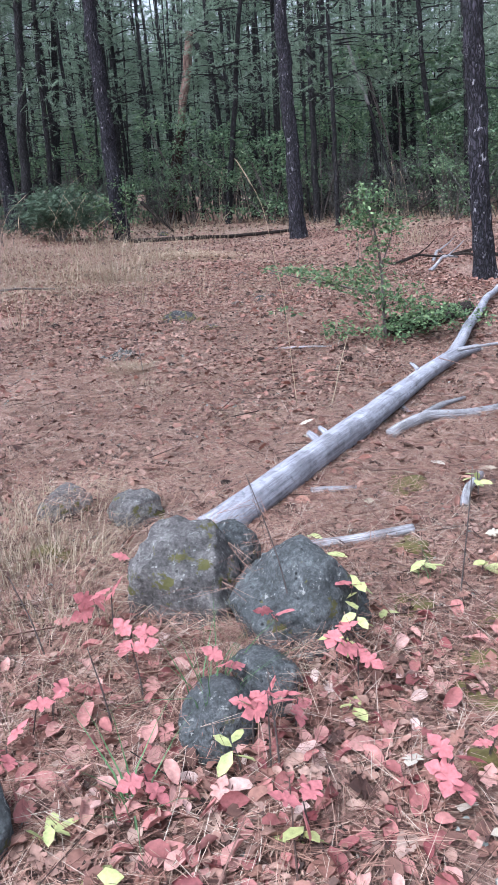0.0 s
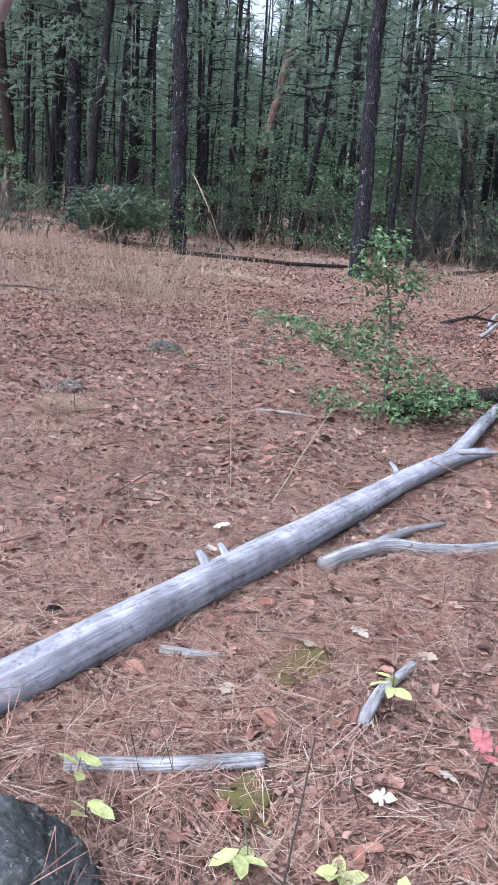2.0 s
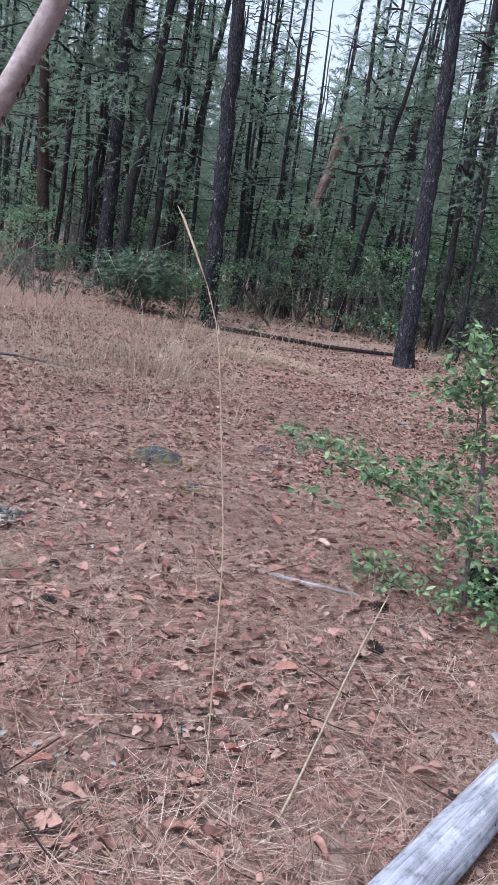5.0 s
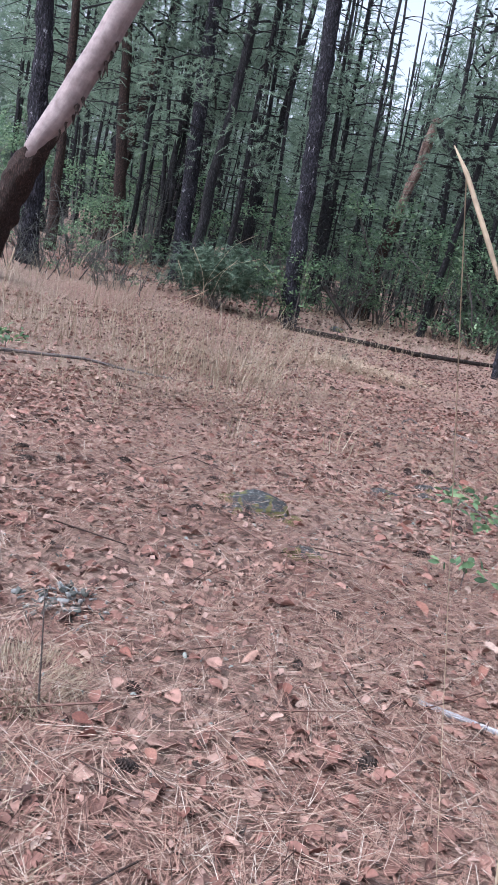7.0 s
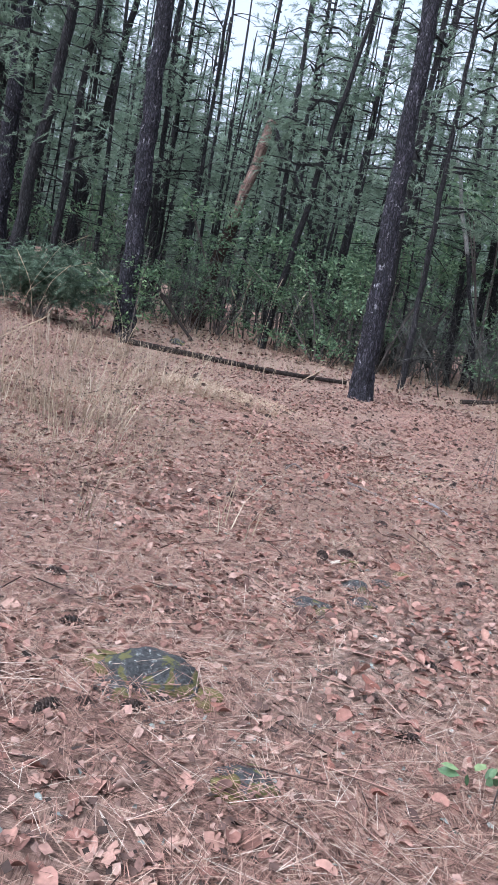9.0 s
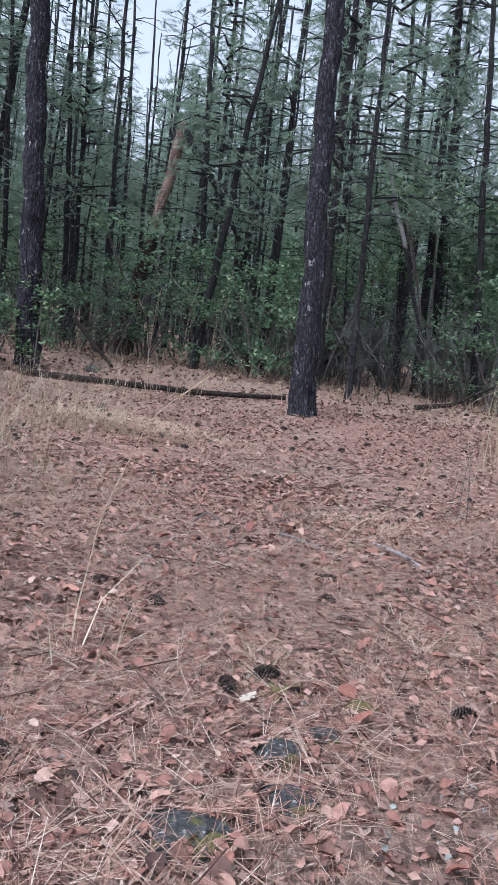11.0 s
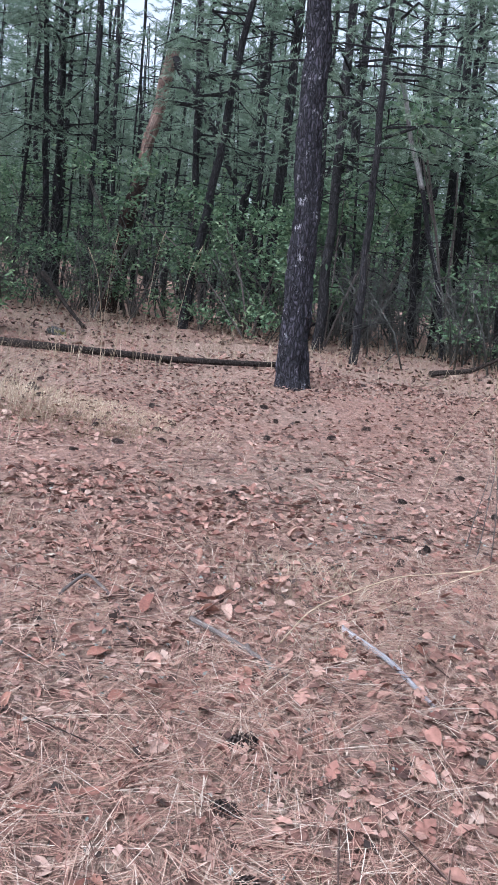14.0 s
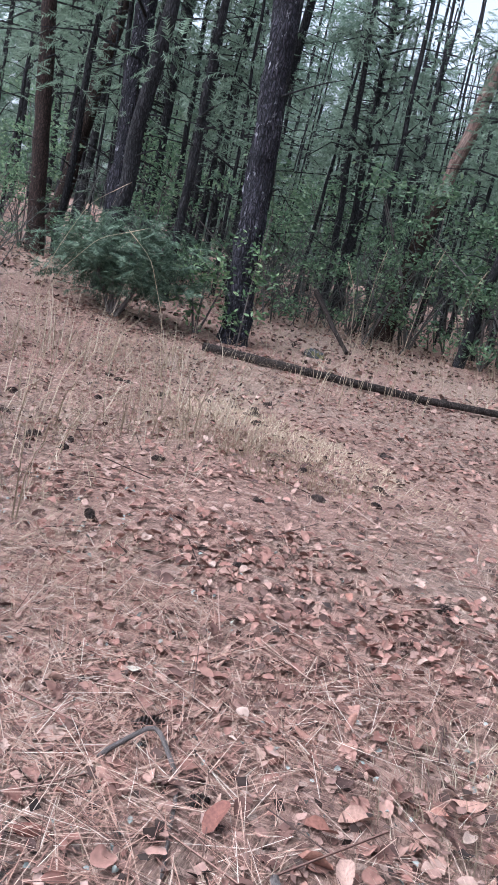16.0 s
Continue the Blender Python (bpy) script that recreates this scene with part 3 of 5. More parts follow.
def leafy(name, x, y, label, category, clumps, stems, leaf, mat, seed, group="", shape=None, tilt=0.6):
    """A shrub: stems (lists of points) and clumps (x, y, z, rx, rz, count) of leaves."""
    rng = np.random.default_rng(seed)
    e = empty(name, x, y, gzf(x, y), label, category, group)
    for i, (pts, r) in enumerate(stems):
        part("stem", tube("stem", bent(pts, 12, 0.03, seed + i), np.linspace(r, r * 0.3, 12), M_TWIG, 7, 0.1, i), e)
    pos = []
    for cx, cy, cz, rx, rz, n in clumps:
        p = rng.normal(0, 0.5, (n, 3)) * (rx, rx, rz) + (cx, cy, cz)
        pos.append(p[p[:, 2] > 0.03])
    pos = np.concatenate(pos)
    # the leaves gather along twigs, so that there are gaps between
    hub = pos[rng.integers(0, len(pos), max(6, len(pos) // 14))]
    near = hub[np.argmin(((pos[:, None] - hub[None]) ** 2).sum(-1), axis=1)]
    pos = near + (pos - near) * 0.62
    v, f = spread(*(shape or (LEAF_V, LEAF_F)), pos, turns(rng, len(pos), tilt), leaf * rng.uniform(0.6, 1.25, len(pos)))
    tagged(part("foliage", mesh_np("foliage", v, f, mat), e), kind="stuff")
    return e


UNDER = []
for s in range(3):
    g = np.random.default_rng(300 + s)
    cl = [(g.normal(0, 0.75), g.normal(0, 0.6), g.uniform(0.4, 3.0), 0.5, 0.32, 110) for _ in range(13)]
    st = [([(0, 0, -0.1), (c[0] * 0.4, c[1] * 0.4, c[2] * 0.5), c[:3]], 0.025) for c in cl[:5]]
    UNDER.append(leafy("understory_bush", (-1.0, 0.4, 1.9)[s], (26.0, 24.6, 25.2)[s], "green broad-leaved bush among dark trunks", "bush", cl, st, 0.11, M_BROAD, 310 + s, "understory bushes"))
u_rng = np.random.default_rng(9)
UNDER_AT = [(-0.6, 25.2, 0.8), (1.2, 25.6, 1.1), (-2.2, 26.8, 1.1), (-3.4, 26.4, 0.8), (-4.6, 24.6, 0.8), (-2.8, 25.4, 0.6), (5.2, 23.4, 0.9), (6.2, 24.5, 1.0), (3.0, 27.0, 1.0), (-7.2, 24.6, 0.9), (-10.5, 24.0, 0.9), (7.0, 20.5, 0.8)]
UNDER_AT += [(-6.3, 18.3, 0.36), (-7.2, 17.6, 0.36), (-8.2, 17.2, 0.42), (-9.3, 18.4, 0.5), (-10.6, 18.8, 0.6), (-7.9, 20.2, 0.5), (-12.0, 20.5, 0.8), (-13.0, 22.6, 1.0), (-10.9, 22.0, 0.8), (-9.2, 23.2, 0.7), (5.1, 21.3, 0.55), (4.6, 26.2, 1.6), (6.2, 27.4, 1.8), (7.6, 25.0, 1.5), (8.8, 23.8, 1.3), (2.6, 28.6, 1.7)]
UNDER_AT += [(u_rng.uniform(-20, 17), u_rng.uniform(27, 40), u_rng.uniform(0.9, 1.6)) for _ in range(38)]
for i, (x, y, k) in enumerate(UNDER_AT):
    copy_thing(UNDER[i % 3], pose(x, y, gzf(x, y), 0, 0, u_rng.uniform(0, 360)) @ Matrix.Scale(k, 4))


# grey tangles of dead twigs under the trees
def thicket(x, y, seed, n=30, wide=2.2, high=2.3):
    rng = np.random.default_rng(seed)
    e = empty("dead_thicket", x, y, gzf(x, y), "grey tangle of bare dead twigs under the trees", "thicket", "dead thickets")
    sets = []
    for i in range(n):
        b = np.array([rng.normal(0, wide * 0.5), rng.normal(0, wide * 0.5), -0.05])
        d = np.array([rng.normal(0, 0.35), rng.normal(0, 0.35), 1.0])
        L = high * rng.uniform(0.3, 1.0)
        p1 = b + d * L * 0.5 + rng.normal(0, 0.08, 3)
        p2 = b + d * L + rng.normal(0, 0.2, 3)
        r = rng.uniform(0.009, 0.022)
        part("stem", tube("stem", [b, p1, p2], (r, r * 0.7, r * 0.25), M_BRUSH, 4), e)
        for k in range(7):
            q = b + (p1 - b) * rng.uniform(0.3, 1) + (p2 - p1) * rng.random()
            sets.append(tube_arrays([q, q + rng.normal(0, 0.22, 3), q + rng.normal(0, 0.4, 3) * (1, 1, 0.6)], (r * 0.5, r * 0.35, r * 0.15), 4))
    v, f, u = joined(*sets)
    tagged(part("twig_tangle", mesh_np("twig_tangle", v, f, M_BRUSH, True, u), e), kind="stuff")
    return e


THICK = thicket(3.0, 25.4, 21)
for x, y, k in ((4.6, 24.6, 1.0), (6.0, 23.6, 1.1), (2.2, 26.4, 1.0), (-4.4, 25.6, 0.9), (-5.4, 26.8, 1.0), (7.4, 22.8, 1.0), (0.2, 27.0, 1.2), (-2.5, 28.5, 1.2), (6.4, 26.5, 1.2), (-9.5, 26.0, 1.1), (-12.5, 24.0, 1.0), (3.6, 29.0, 1.3)):
    copy_thing(THICK, pose(x, y, gzf(x, y), 0, 0, 77 * x) @ Matrix.Scale(k, 4))


for x, y, k in ((-6.2, 17.4, 0.45), (-7.6, 16.8, 0.5), (-9.6, 17.4, 0.6), (-8.0, 19.4, 0.6), (-10.4, 19.6, 0.8)):
    copy_thing(THICK, pose(x, y, gzf(x, y), 0, 0, 53 * x) @ Matrix.Scale(k, 4))


def far_woods():
    """Dense woods beyond the trees that can be told apart."""
    rng = np.random.default_rng(77)
    n = 27000
    a = np.where(rng.random(n) < 0.7, rng.uniform(0.9, 2.3, n), rng.uniform(0, 2 * np.pi, n))
    d = rng.uniform(62, 80, n)
    x, y = np.cos(a) * d, 10 + np.sin(a) * d
    z = gz(x, y) + 24 * rng.random(n) ** 1.2 * (0.75 + 0.25 * np.sin(a * 41) * np.sin(a * 17 + 1))
    v, f = spread(SPRAY_V, SPRAY_F, np.stack([x, y, z], 1), turns(rng, n, 0.7), rng.uniform(1.4, 2.8, n))
    ob = new("far_woods", mesh_np("far_woods", v, f, M_CONIFER))
    tagged(ob, "dense dark green woods far behind", "woods", kind="stuff")


far_woods()


# ---- shrubs and logs of the clearing ----
leafy("live_oak_bush", 1.04, 6.95, "small live oak bush with bright green holly-like leaves", "bush",
      [(-0.08, 0, 1.18, 0.16, 0.16, 377), (-0.16, 0, 1.0, 0.18, 0.14, 348), (0.1, 0.05, 0.96, 0.2, 0.12, 319), (-0.02, 0, 0.74, 0.15, 0.16, 232), (-0.18, 0.02, 0.54, 0.24, 0.14, 377),
       (-0.42, 0.1, 0.54, 0.26, 0.1, 319), (-0.66, 0.2, 0.6, 0.22, 0.06, 188), (-0.86, 0.3, 0.64, 0.18, 0.04, 72), (0.05, -0.05, 0.4, 0.28, 0.14, 493), (0.3, -0.1, 0.24, 0.32, 0.13, 667),
       (0.55, -0.1, 0.22, 0.32, 0.1, 435), (0.1, -0.15, 0.13, 0.32, 0.1, 464), (-0.35, -0.05, 0.12, 0.18, 0.1, 174)],
      [([(0.06, 0, -0.05), (0.03, 0, 0.45), (0.0, 0, 0.75), (-0.1, 0, 1.24)], 0.018), ([(0.02, 0, 0.4), (-0.45, 0.12, 0.5), (-0.92, 0.3, 0.63)], 0.010), ([(0.04, 0, 0.1), (0.3, -0.1, 0.2), (0.75, -0.1, 0.22)], 0.012), ([(0.0, 0, 0.6), (0.12, 0.05, 0.85), (0.15, 0.06, 1.02)], 0.008)],
      0.04, M_OAK, 401)
NEEDLY = (SPRAY_V, SPRAY_F)
g_rng = np.random.default_rng(44)
leafy("yew_shrub", -4.75, 19.4, "rounded dark green needly shrub with drooping sprays", "bush",
      [(g_rng.normal(0, 0.45), g_rng.normal(0, 0.4), g_rng.uniform(0.28, 1.05), 0.6, 0.32, 110) for _ in range(20)],
      [([(0, 0, -0.05), (a * 0.5, 0.05, 0.45), (a, 0.1, 1.0)], 0.035) for a in (-0.6, -0.3, 0.1, 0.5)], 0.25, M_YEW, 402, "", NEEDLY, 0.45)
leafy("holly_shrub", -3.95, 20.2, "dense small-leaved green shrub beside a pine", "bush",
      [(g_rng.normal(0, 0.3), g_rng.normal(0, 0.25), g_rng.uniform(0.25, 1.0), 0.35, 0.25, 90) for _ in range(12)],
      [([(0, 0, -0.05), (a * 0.5, 0.05, 0.4), (a, 0.1, 0.9)], 0.02) for a in (-0.3, 0.0, 0.3)], 0.085, M_OAK, 403)
leafy("holly_shrub", -3.25, 20.0, "sparse small-leaved green shrub against a pine trunk", "bush",
      [(g_rng.normal(0, 0.15), g_rng.normal(0, 0.1), g_rng.uniform(0.3, 1.7), 0.2, 0.2, 30) for _ in range(9)],
      [([(0, 0, -0.05), (0.05, 0, 0.8), (0.1, 0, 1.7)], 0.012)], 0.075, M_OAK, 404)
leafy("madrone_seedling", -3.95, 10.75, "bright green broad-leaved seedling on the litter", "plant",
      [(0, 0, 0.16, 0.16, 0.1, 60)], [([(0, 0, -0.03), (0, 0, 0.2)], 0.005)], 0.07, M_OAK, 405)
leafy("madrone_seedling", 0.27, 7.98, "bright green broad-leaved seedling on the litter", "plant",
      [(0, 0, 0.12, 0.12, 0.06, 22)], [([(0, 0, -0.03), (0, 0, 0.14)], 0.004)], 0.06, M_OAK, 406)
leafy("oak_seedling", 1.35, 11.4, "low green oak seedling on the litter", "plant",
      [(0, 0, 0.07, 0.16, 0.05, 40)], [([(0, 0, -0.02), (0, 0, 0.09)], 0.004)], 0.035, M_OAK, 407)


def on_ground(pts, lift):
    return [(x, y, gzf(x, y) + z + lift) for x, y, z in pts]


def fallen_log():
    e = empty("fallen_log", 0.0, 0.0, 0.0, "long weathered silver-grey fallen log without bark", "log")
    stem = bent(on_ground([(-0.22, 3.28, -0.01), (0.11, 3.82, 0), (0.43, 4.41, 0.005), (0.66, 4.82, 0.01), (0.89, 5.22, 0.015), (1.17, 5.7, 0.01), (1.5, 6.16, 0.0), (1.72, 6.36, -0.02)], 0.064), 90, 0.012, 1)
    part("trunk", tube("trunk", stem, np.interp(np.linspace(0, 1, 90), (0, 0.45, 0.7, 0.9, 1), (0.080, 0.073, 0.062, 0.053, 0.03)), M_LOG, 28, 0.16, 21, 3.0), e)
    limb = bent(on_ground([(1.4, 6.02, 0.0), (1.6, 6.42, 0.02), (1.77, 6.86, 0.03), (2.05, 7.55, 0.03), (2.54, 8.84, 0.01), (2.75, 9.4, 0.0)], 0.065), 50, 0.025, 2)
    part("limb", tube("limb", limb, np.linspace(0.048, 0.026, 50), M_LOG, 16, 0.14, 22, 4.0), e)
    twig = bent(on_ground([(1.5, 6.12, 0.05), (1.9, 6.12, 0.08), (2.5, 6.15, 0.06)], 0.06), 16, 0.02, 3)
    part("twig", tube("twig", twig, np.linspace(0.013, 0.006, 16), M_GREY, 8, 0.1, 3), e)
    for i, (a, b, r) in enumerate([((0.33, 4.25, 0.08), (0.27, 4.33, 0.125), 0.022), ((0.39, 4.36, 0.08), (0.34, 4.44, 0.12), 0.02), ((0.92, 5.2, 0.0), (1.0, 5.06, -0.04), 0.014), ((1.12, 5.66, 0.1), (1.08, 5.74, 0.13), 0.014)]):
        q = bent(on_ground([a, tuple((u + v) / 2 + 0.004 for u, v in zip(a, b)), b], 0.02), 8, 0.008, i)
        part("stub", tube("stub", q, np.linspace(r * 1.3, r * 0.7, 8), M_LOG, 9, 0.25, i + 3), e)


fallen_log()


def stick(name, pts, r0, r1, mat, label, category="stick", seg=10, forks=(), seed=0, wob=0.02, group=""):
    x, y, _ = pts[0]
    e = empty(name, x, y, gzf(x, y), label, category, group)
    base = np.array((x, y, gzf(x, y)))
    line = bent(np.array(on_ground(pts, r0 * 0.7)) - base, 24, wob, seed)
    part("stem", tube("stem", line, np.linspace(r0, r1, 24), mat, seg, 0.12, seed, 6.0), e)
    for i, f in enumerate(forks):
        q = bent(np.array(on_ground(f, r0 * 0.7)) - base, 12, wob, seed + i + 1)
        part("fork", tube("fork", q, np.linspace(r1 * 1.2, r1 * 0.4, 12), mat, 8, 0.1, seed + i), e)
    return e


GREYLAB = "weathered grey dead branch lying on needle litter"
stick("dead_branch", [(0.77, 4.64, 0.0), (0.92, 4.8, 0.02), (1.08, 4.94, 0.02), (1.2, 4.94, 0.0), (1.42, 5.0, 0.0), (1.68, 5.14, 0.0), (2.6, 5.5, 0.02)], 0.036, 0.024, M_GREY, GREYLAB, "branch", 14,
      [[(1.0, 4.88, 0.02), (1.16, 5.08, 0.03), (1.36, 5.28, 0.01)]], 31)
stick("cut_stick", [(0.14, 3.2, 0.0), (0.38, 3.26, 0.0), (0.66, 3.36, 0.01)], 0.026, 0.022, M_GREY, "short pale barkless stick beside a boulder", "stick", 14, (), 32, 0.008)
stick("bark_chip", [(0.94, 3.6, 0.0), (1.0, 3.75, 0.02), (1.12, 3.97, 0.0)], 0.022, 0.016, M_GREY, "curved pale piece of dead wood", "stick", 10, (), 33)
stick("wood_fragment", [(0.25, 3.80, 0), (0.36, 3.79, 0.01), (0.47, 3.82, 0)], 0.02, 0.012, M_GREY, "small pale wood fragment by the log", "stick", 10, (), 34)
stick("thin_stalk", [(0.46, 5.2, 0.0), (0.58, 5.85, 0.07), (0.72, 6.55, 0.16)], 0.0045, 0.003, M_GRASS, "thin straw-coloured dead stalk on the litter", "stalk", 6, (), 35)
stick("dead_branch", [(-3.95, 10.6, 0.02), (-3.3, 11.1, 0.04), (-2.6, 11.6, 0.0)], 0.018, 0.01, M_TWIG, "thin brown branch lying on the litter", "branch", 8, (), 36)
stick("dead_branch", [(0.16, 12.0, 0.03), (0.32, 11.86, 0.02), (0.5, 11.7, 0.0)], 0.010, 0.007, M_TWIG, "thin broken brown branch among fallen leaves", "branch", 8, [[(0.36, 11.84, 0.02), (0.4, 11.72, 0.0), (0.42, 11.66, 0.0)]], 37)
stick("dead_branch", [(0.72, 12.1, 0.01), (0.84, 11.86, 0.02), (0.95, 11.62, 0.0)], 0.012, 0.008, M_GREY, GREYLAB, "branch", 8, (), 38)
stick("dead_branch", [(0.14, 6.9, 0.0), (0.4, 6.82, 0.02), (0.62, 6.85, 0.0)], 0.012, 0.007, M_GREY, GREYLAB, "branch", 8, (), 39)
stick("dead_branch", [(-0.35, 12.15, 0.02), (-0.28, 12.3, 0.06), (-0.16, 12.2, 0.0), (-0.05, 11.9, 0.0)], 0.007, 0.004, M_TWIG, "crooked dark twig on fallen leaves", "branch", 8, (), 46)
stick("rotten_log", [(1.14, 7.02, 0.03), (1.5, 7.2, 0.03), (1.95, 7.6, 0.02)], 0.085, 0.06, M_ROTTEN, "short dark rotting log under a green bush", "log", 16, (), 40, 0.03)
stick("forest_log", [(-3.15, 18.75, 0.03), (-2.5, 18.75, 0.03), (-1.5, 18.95, 0.03), (-0.2, 19.5, 0.02), (0.75, 19.9, 0.02)], 0.05, 0.036, M_ROTTEN, "long dark fallen log along the edge of the forest", "log", 14, (), 41, 0.03)
stick("dead_branch", [(-3.3, 23.2, 0.75), (-2.9, 22.8, 0.45), (-2.35, 22.3, 0.02)], 0.05, 0.03, M_ROTTEN, "dark broken branch leaning in the undergrowth", "branch", 8, (), 42)
stick("dead_branch", [(3.2, 21.4, 0.02), (3.9, 21.6, 0.1), (4.6, 21.5, 0.5)], 0.05, 0.02, M_ROTTEN, "dark curved branch at the forest edge", "branch", 8, (), 43)
for i, (x, y, a) in enumerate(((2.5, 12.9, 0.3), (2.9, 13.3, 1.2), (3.2, 12.6, 2.2), (2.75, 12.2, 0.9), (3.4, 13.1, 2.9))):
    stick("brash_branch", [(x - 0.45 * math.cos(a), y - 0.45 * math.sin(a), 0.0), (x, y, 0.12), (x + 0.5 * math.cos(a), y + 0.5 * math.sin(a), 0.05)], 0.03, 0.012, (M_ROTTEN, M_GREY)[i % 2], "dead branch in a brash heap beside a pine", "branch", 8,
          [[(x, y, 0.12), (x + 0.2, y + 0.1, 0.24), (x + 0.3, y + 0.1, 0.34)]], 47 + i, 0.04, "brash heap")


# ---- rocks ----
def rock(name, x, y, sink, size, mat, label, seed, sub=4, rough=0.22, turn=0.0, group=""):
    bm = bmesh.new()
    bmesh.ops.create_icosphere(bm, subdivisions=sub, radius=1.0)
    for v in bm.verts:
        p = v.co.copy()
        d = 1 + rough * noise.noise(p * 1.1 + Vector((seed * 3.7, 0, 0))) + rough * 0.5 * noise.noise(p * 2.6 + Vector((0, seed * 2.1, 0))) + rough * 0.18 * noise.noise(p * 7 + Vector((seed, 0, 0)))
        # broken faces: cut the ball flat along a few planes
        for k in range(5):
            n = Vector((math.sin(seed * 1.3 + k * 2.4), math.cos(seed * 2.1 + k * 1.7), 0.45 * math.sin(k * 2.2 + seed))).normalized()
            over = p.dot(n) * d - (0.74 + 0.05 * (k % 3))
            if over > 0:
                p = p - n * (over * 0.75 / d)
        q = p * 3.4 + Vector((seed * 5.1, 2.0, 0))
        crack = abs(noise.noise(q)) + 0.5 * abs(noise.noise(q * 2.3))
        d += 0.10 * min(crack, 0.5) + 0.035 * noise.noise(p * 13 + Vector((seed, 1, 0)))
        v.co = Vector((p.x * size[0], p.y * size[1], p.z * size[2])) * d
    for f in bm.faces:
        f.smooth = True
    me = bpy.data.meshes.new(name)
    bm.to_mesh(me)
    bm.free()
    me.materials.append(mat)
    ob = new(name, me)
    ob.matrix_basis = pose(x, y, gzf(x, y) + size[2] * sink, 0, 0, turn)
    return tagged(ob, label, "rock", group)


rock("boulder", -0.255, 2.83, 0.52, (0.22, 0.20, 0.205), M_ROCK_A, "grey boulder with dark pits and yellow-green moss", 1, 5, 0.27, 20)
rock("boulder", 0.145, 2.70, 0.34, (0.26, 0.245, 0.205), M_ROCK_B, "rough dark grey boulder with needles on top", 2, 5, 0.27, 70)
rock("boulder", -0.11, 3.0, 0.48, (0.12, 0.13, 0.16), M_ROCK_B, "angular dark grey boulder wedged against a log end", 21, 4, 0.2, 35)
rock("boulder", -0.12, 2.18, 0.15, (0.11, 0.16, 0.12), M_ROCK_B, "dark half-buried boulder under dry grass", 3)
rock("boulder", -0.57, 3.58, 0.22, (0.13, 0.12, 0.115), M_ROCK_A, "small grey boulder half sunk in needles", 4)
rock("boulder", -0.94, 3.74, 0.1, (0.13, 0.12, 0.11), M_ROCK_A, "grey boulder draped with dry grass", 5)
rock("boulder", -0.72, 1.78, 0.25, (0.13, 0.13, 0.13), M_ROCK_B, "dark boulder at the edge of leaf litter", 6)
rock("boulder", 0.01, 2.32, 0.2, (0.12, 0.15, 0.11), M_ROCK_B, "low dark boulder covered in dry needles", 14)
rock("flat_rock", -0.83, 8.29, -0.1, (0.165, 0.12, 0.10), M_ROCK_FLAT, "low mossy grey rock in needle litter", 7)
rock("flat_rock", -0.47, 7.9, -0.35, (0.11, 0.08, 0.045), M_ROCK_FLAT, "flat grey rock flush with the litter", 8)
rock("flat_rock", -0.92, 8.2, -0.35, (0.09, 0.08, 0.045), M_ROCK_FLAT, "flat grey rock flush with the litter", 9)
rock("pale_stone", 1.03, 2.87, 0.25, (0.055, 0.065, 0.04), M_QUARTZ, "pale grey angular stone in the litter", 11, 3)
rock("pale_stone", 0.98, 2.36, 0.25, (0.06, 0.055, 0.045), M_QUARTZ, "pale rounded stone sunk in moss", 22, 3)
rock("flat_rock", 0.01, 9.68, -0.15, (0.075, 0.07, 0.06), M_ROCK_FLAT, "mossy grey rock among fallen leaves", 23)
rock("flat_rock", 0.16, 9.80, -0.2, (0.06, 0.05, 0.045), M_ROCK_FLAT, "small grey rock among fallen leaves", 24)
rock("flat_rock", -0.25, 9.3, -0.3, (0.13, 0.1, 0.05), M_ROCK_FLAT, "flat mossy grey rock among fallen leaves", 12)
rock("flat_rock", 0.02, 9.45, -0.3, (0.1, 0.08, 0.045), M_ROCK_FLAT, "flat mossy grey rock among fallen leaves", 15)
rock("forest_rock", -2.5, 21.0, 0.1, (0.16, 0.12, 0.10), M_ROCK_FLAT, "dark mossy rock at the forest edge", 13)

MOSS = "low cushion of olive-yellow moss in the litter"
for i, (x, y, r) in enumerate([(0.62, 3.22, 0.09), (0.84, 2.72, 0.1), (0.55, 2.78, 0.08), (0.65, 2.3, 0.09), (0.62, 2.0, 0.08), (0.89, 2.44, 0.12), (1.0, 2.54, 0.1), (0.76, 2.16, 0.09), (0.93, 2.24, 0.11), (1.08, 2.36, 0.1), (0.72, 2.48, 0.07), (0.72, 3.9, 0.13), (-0.9, 3.3, 0.1), (-0.95, 8.35, 0.1), (0.05, 10.1, 0.08), (0.3, 10.0, 0.05), (-0.62, 8.26, 0.06), (-0.84, 8.4, 0.07), (-0.52, 7.84, 0.05)]):
    rock("moss_cushion", x, y, -0.25, (r * 1.2, r, 0.035), M_MOSS, MOSS, 30 + i, 4, 0.5, 40 * i, "moss cushions")


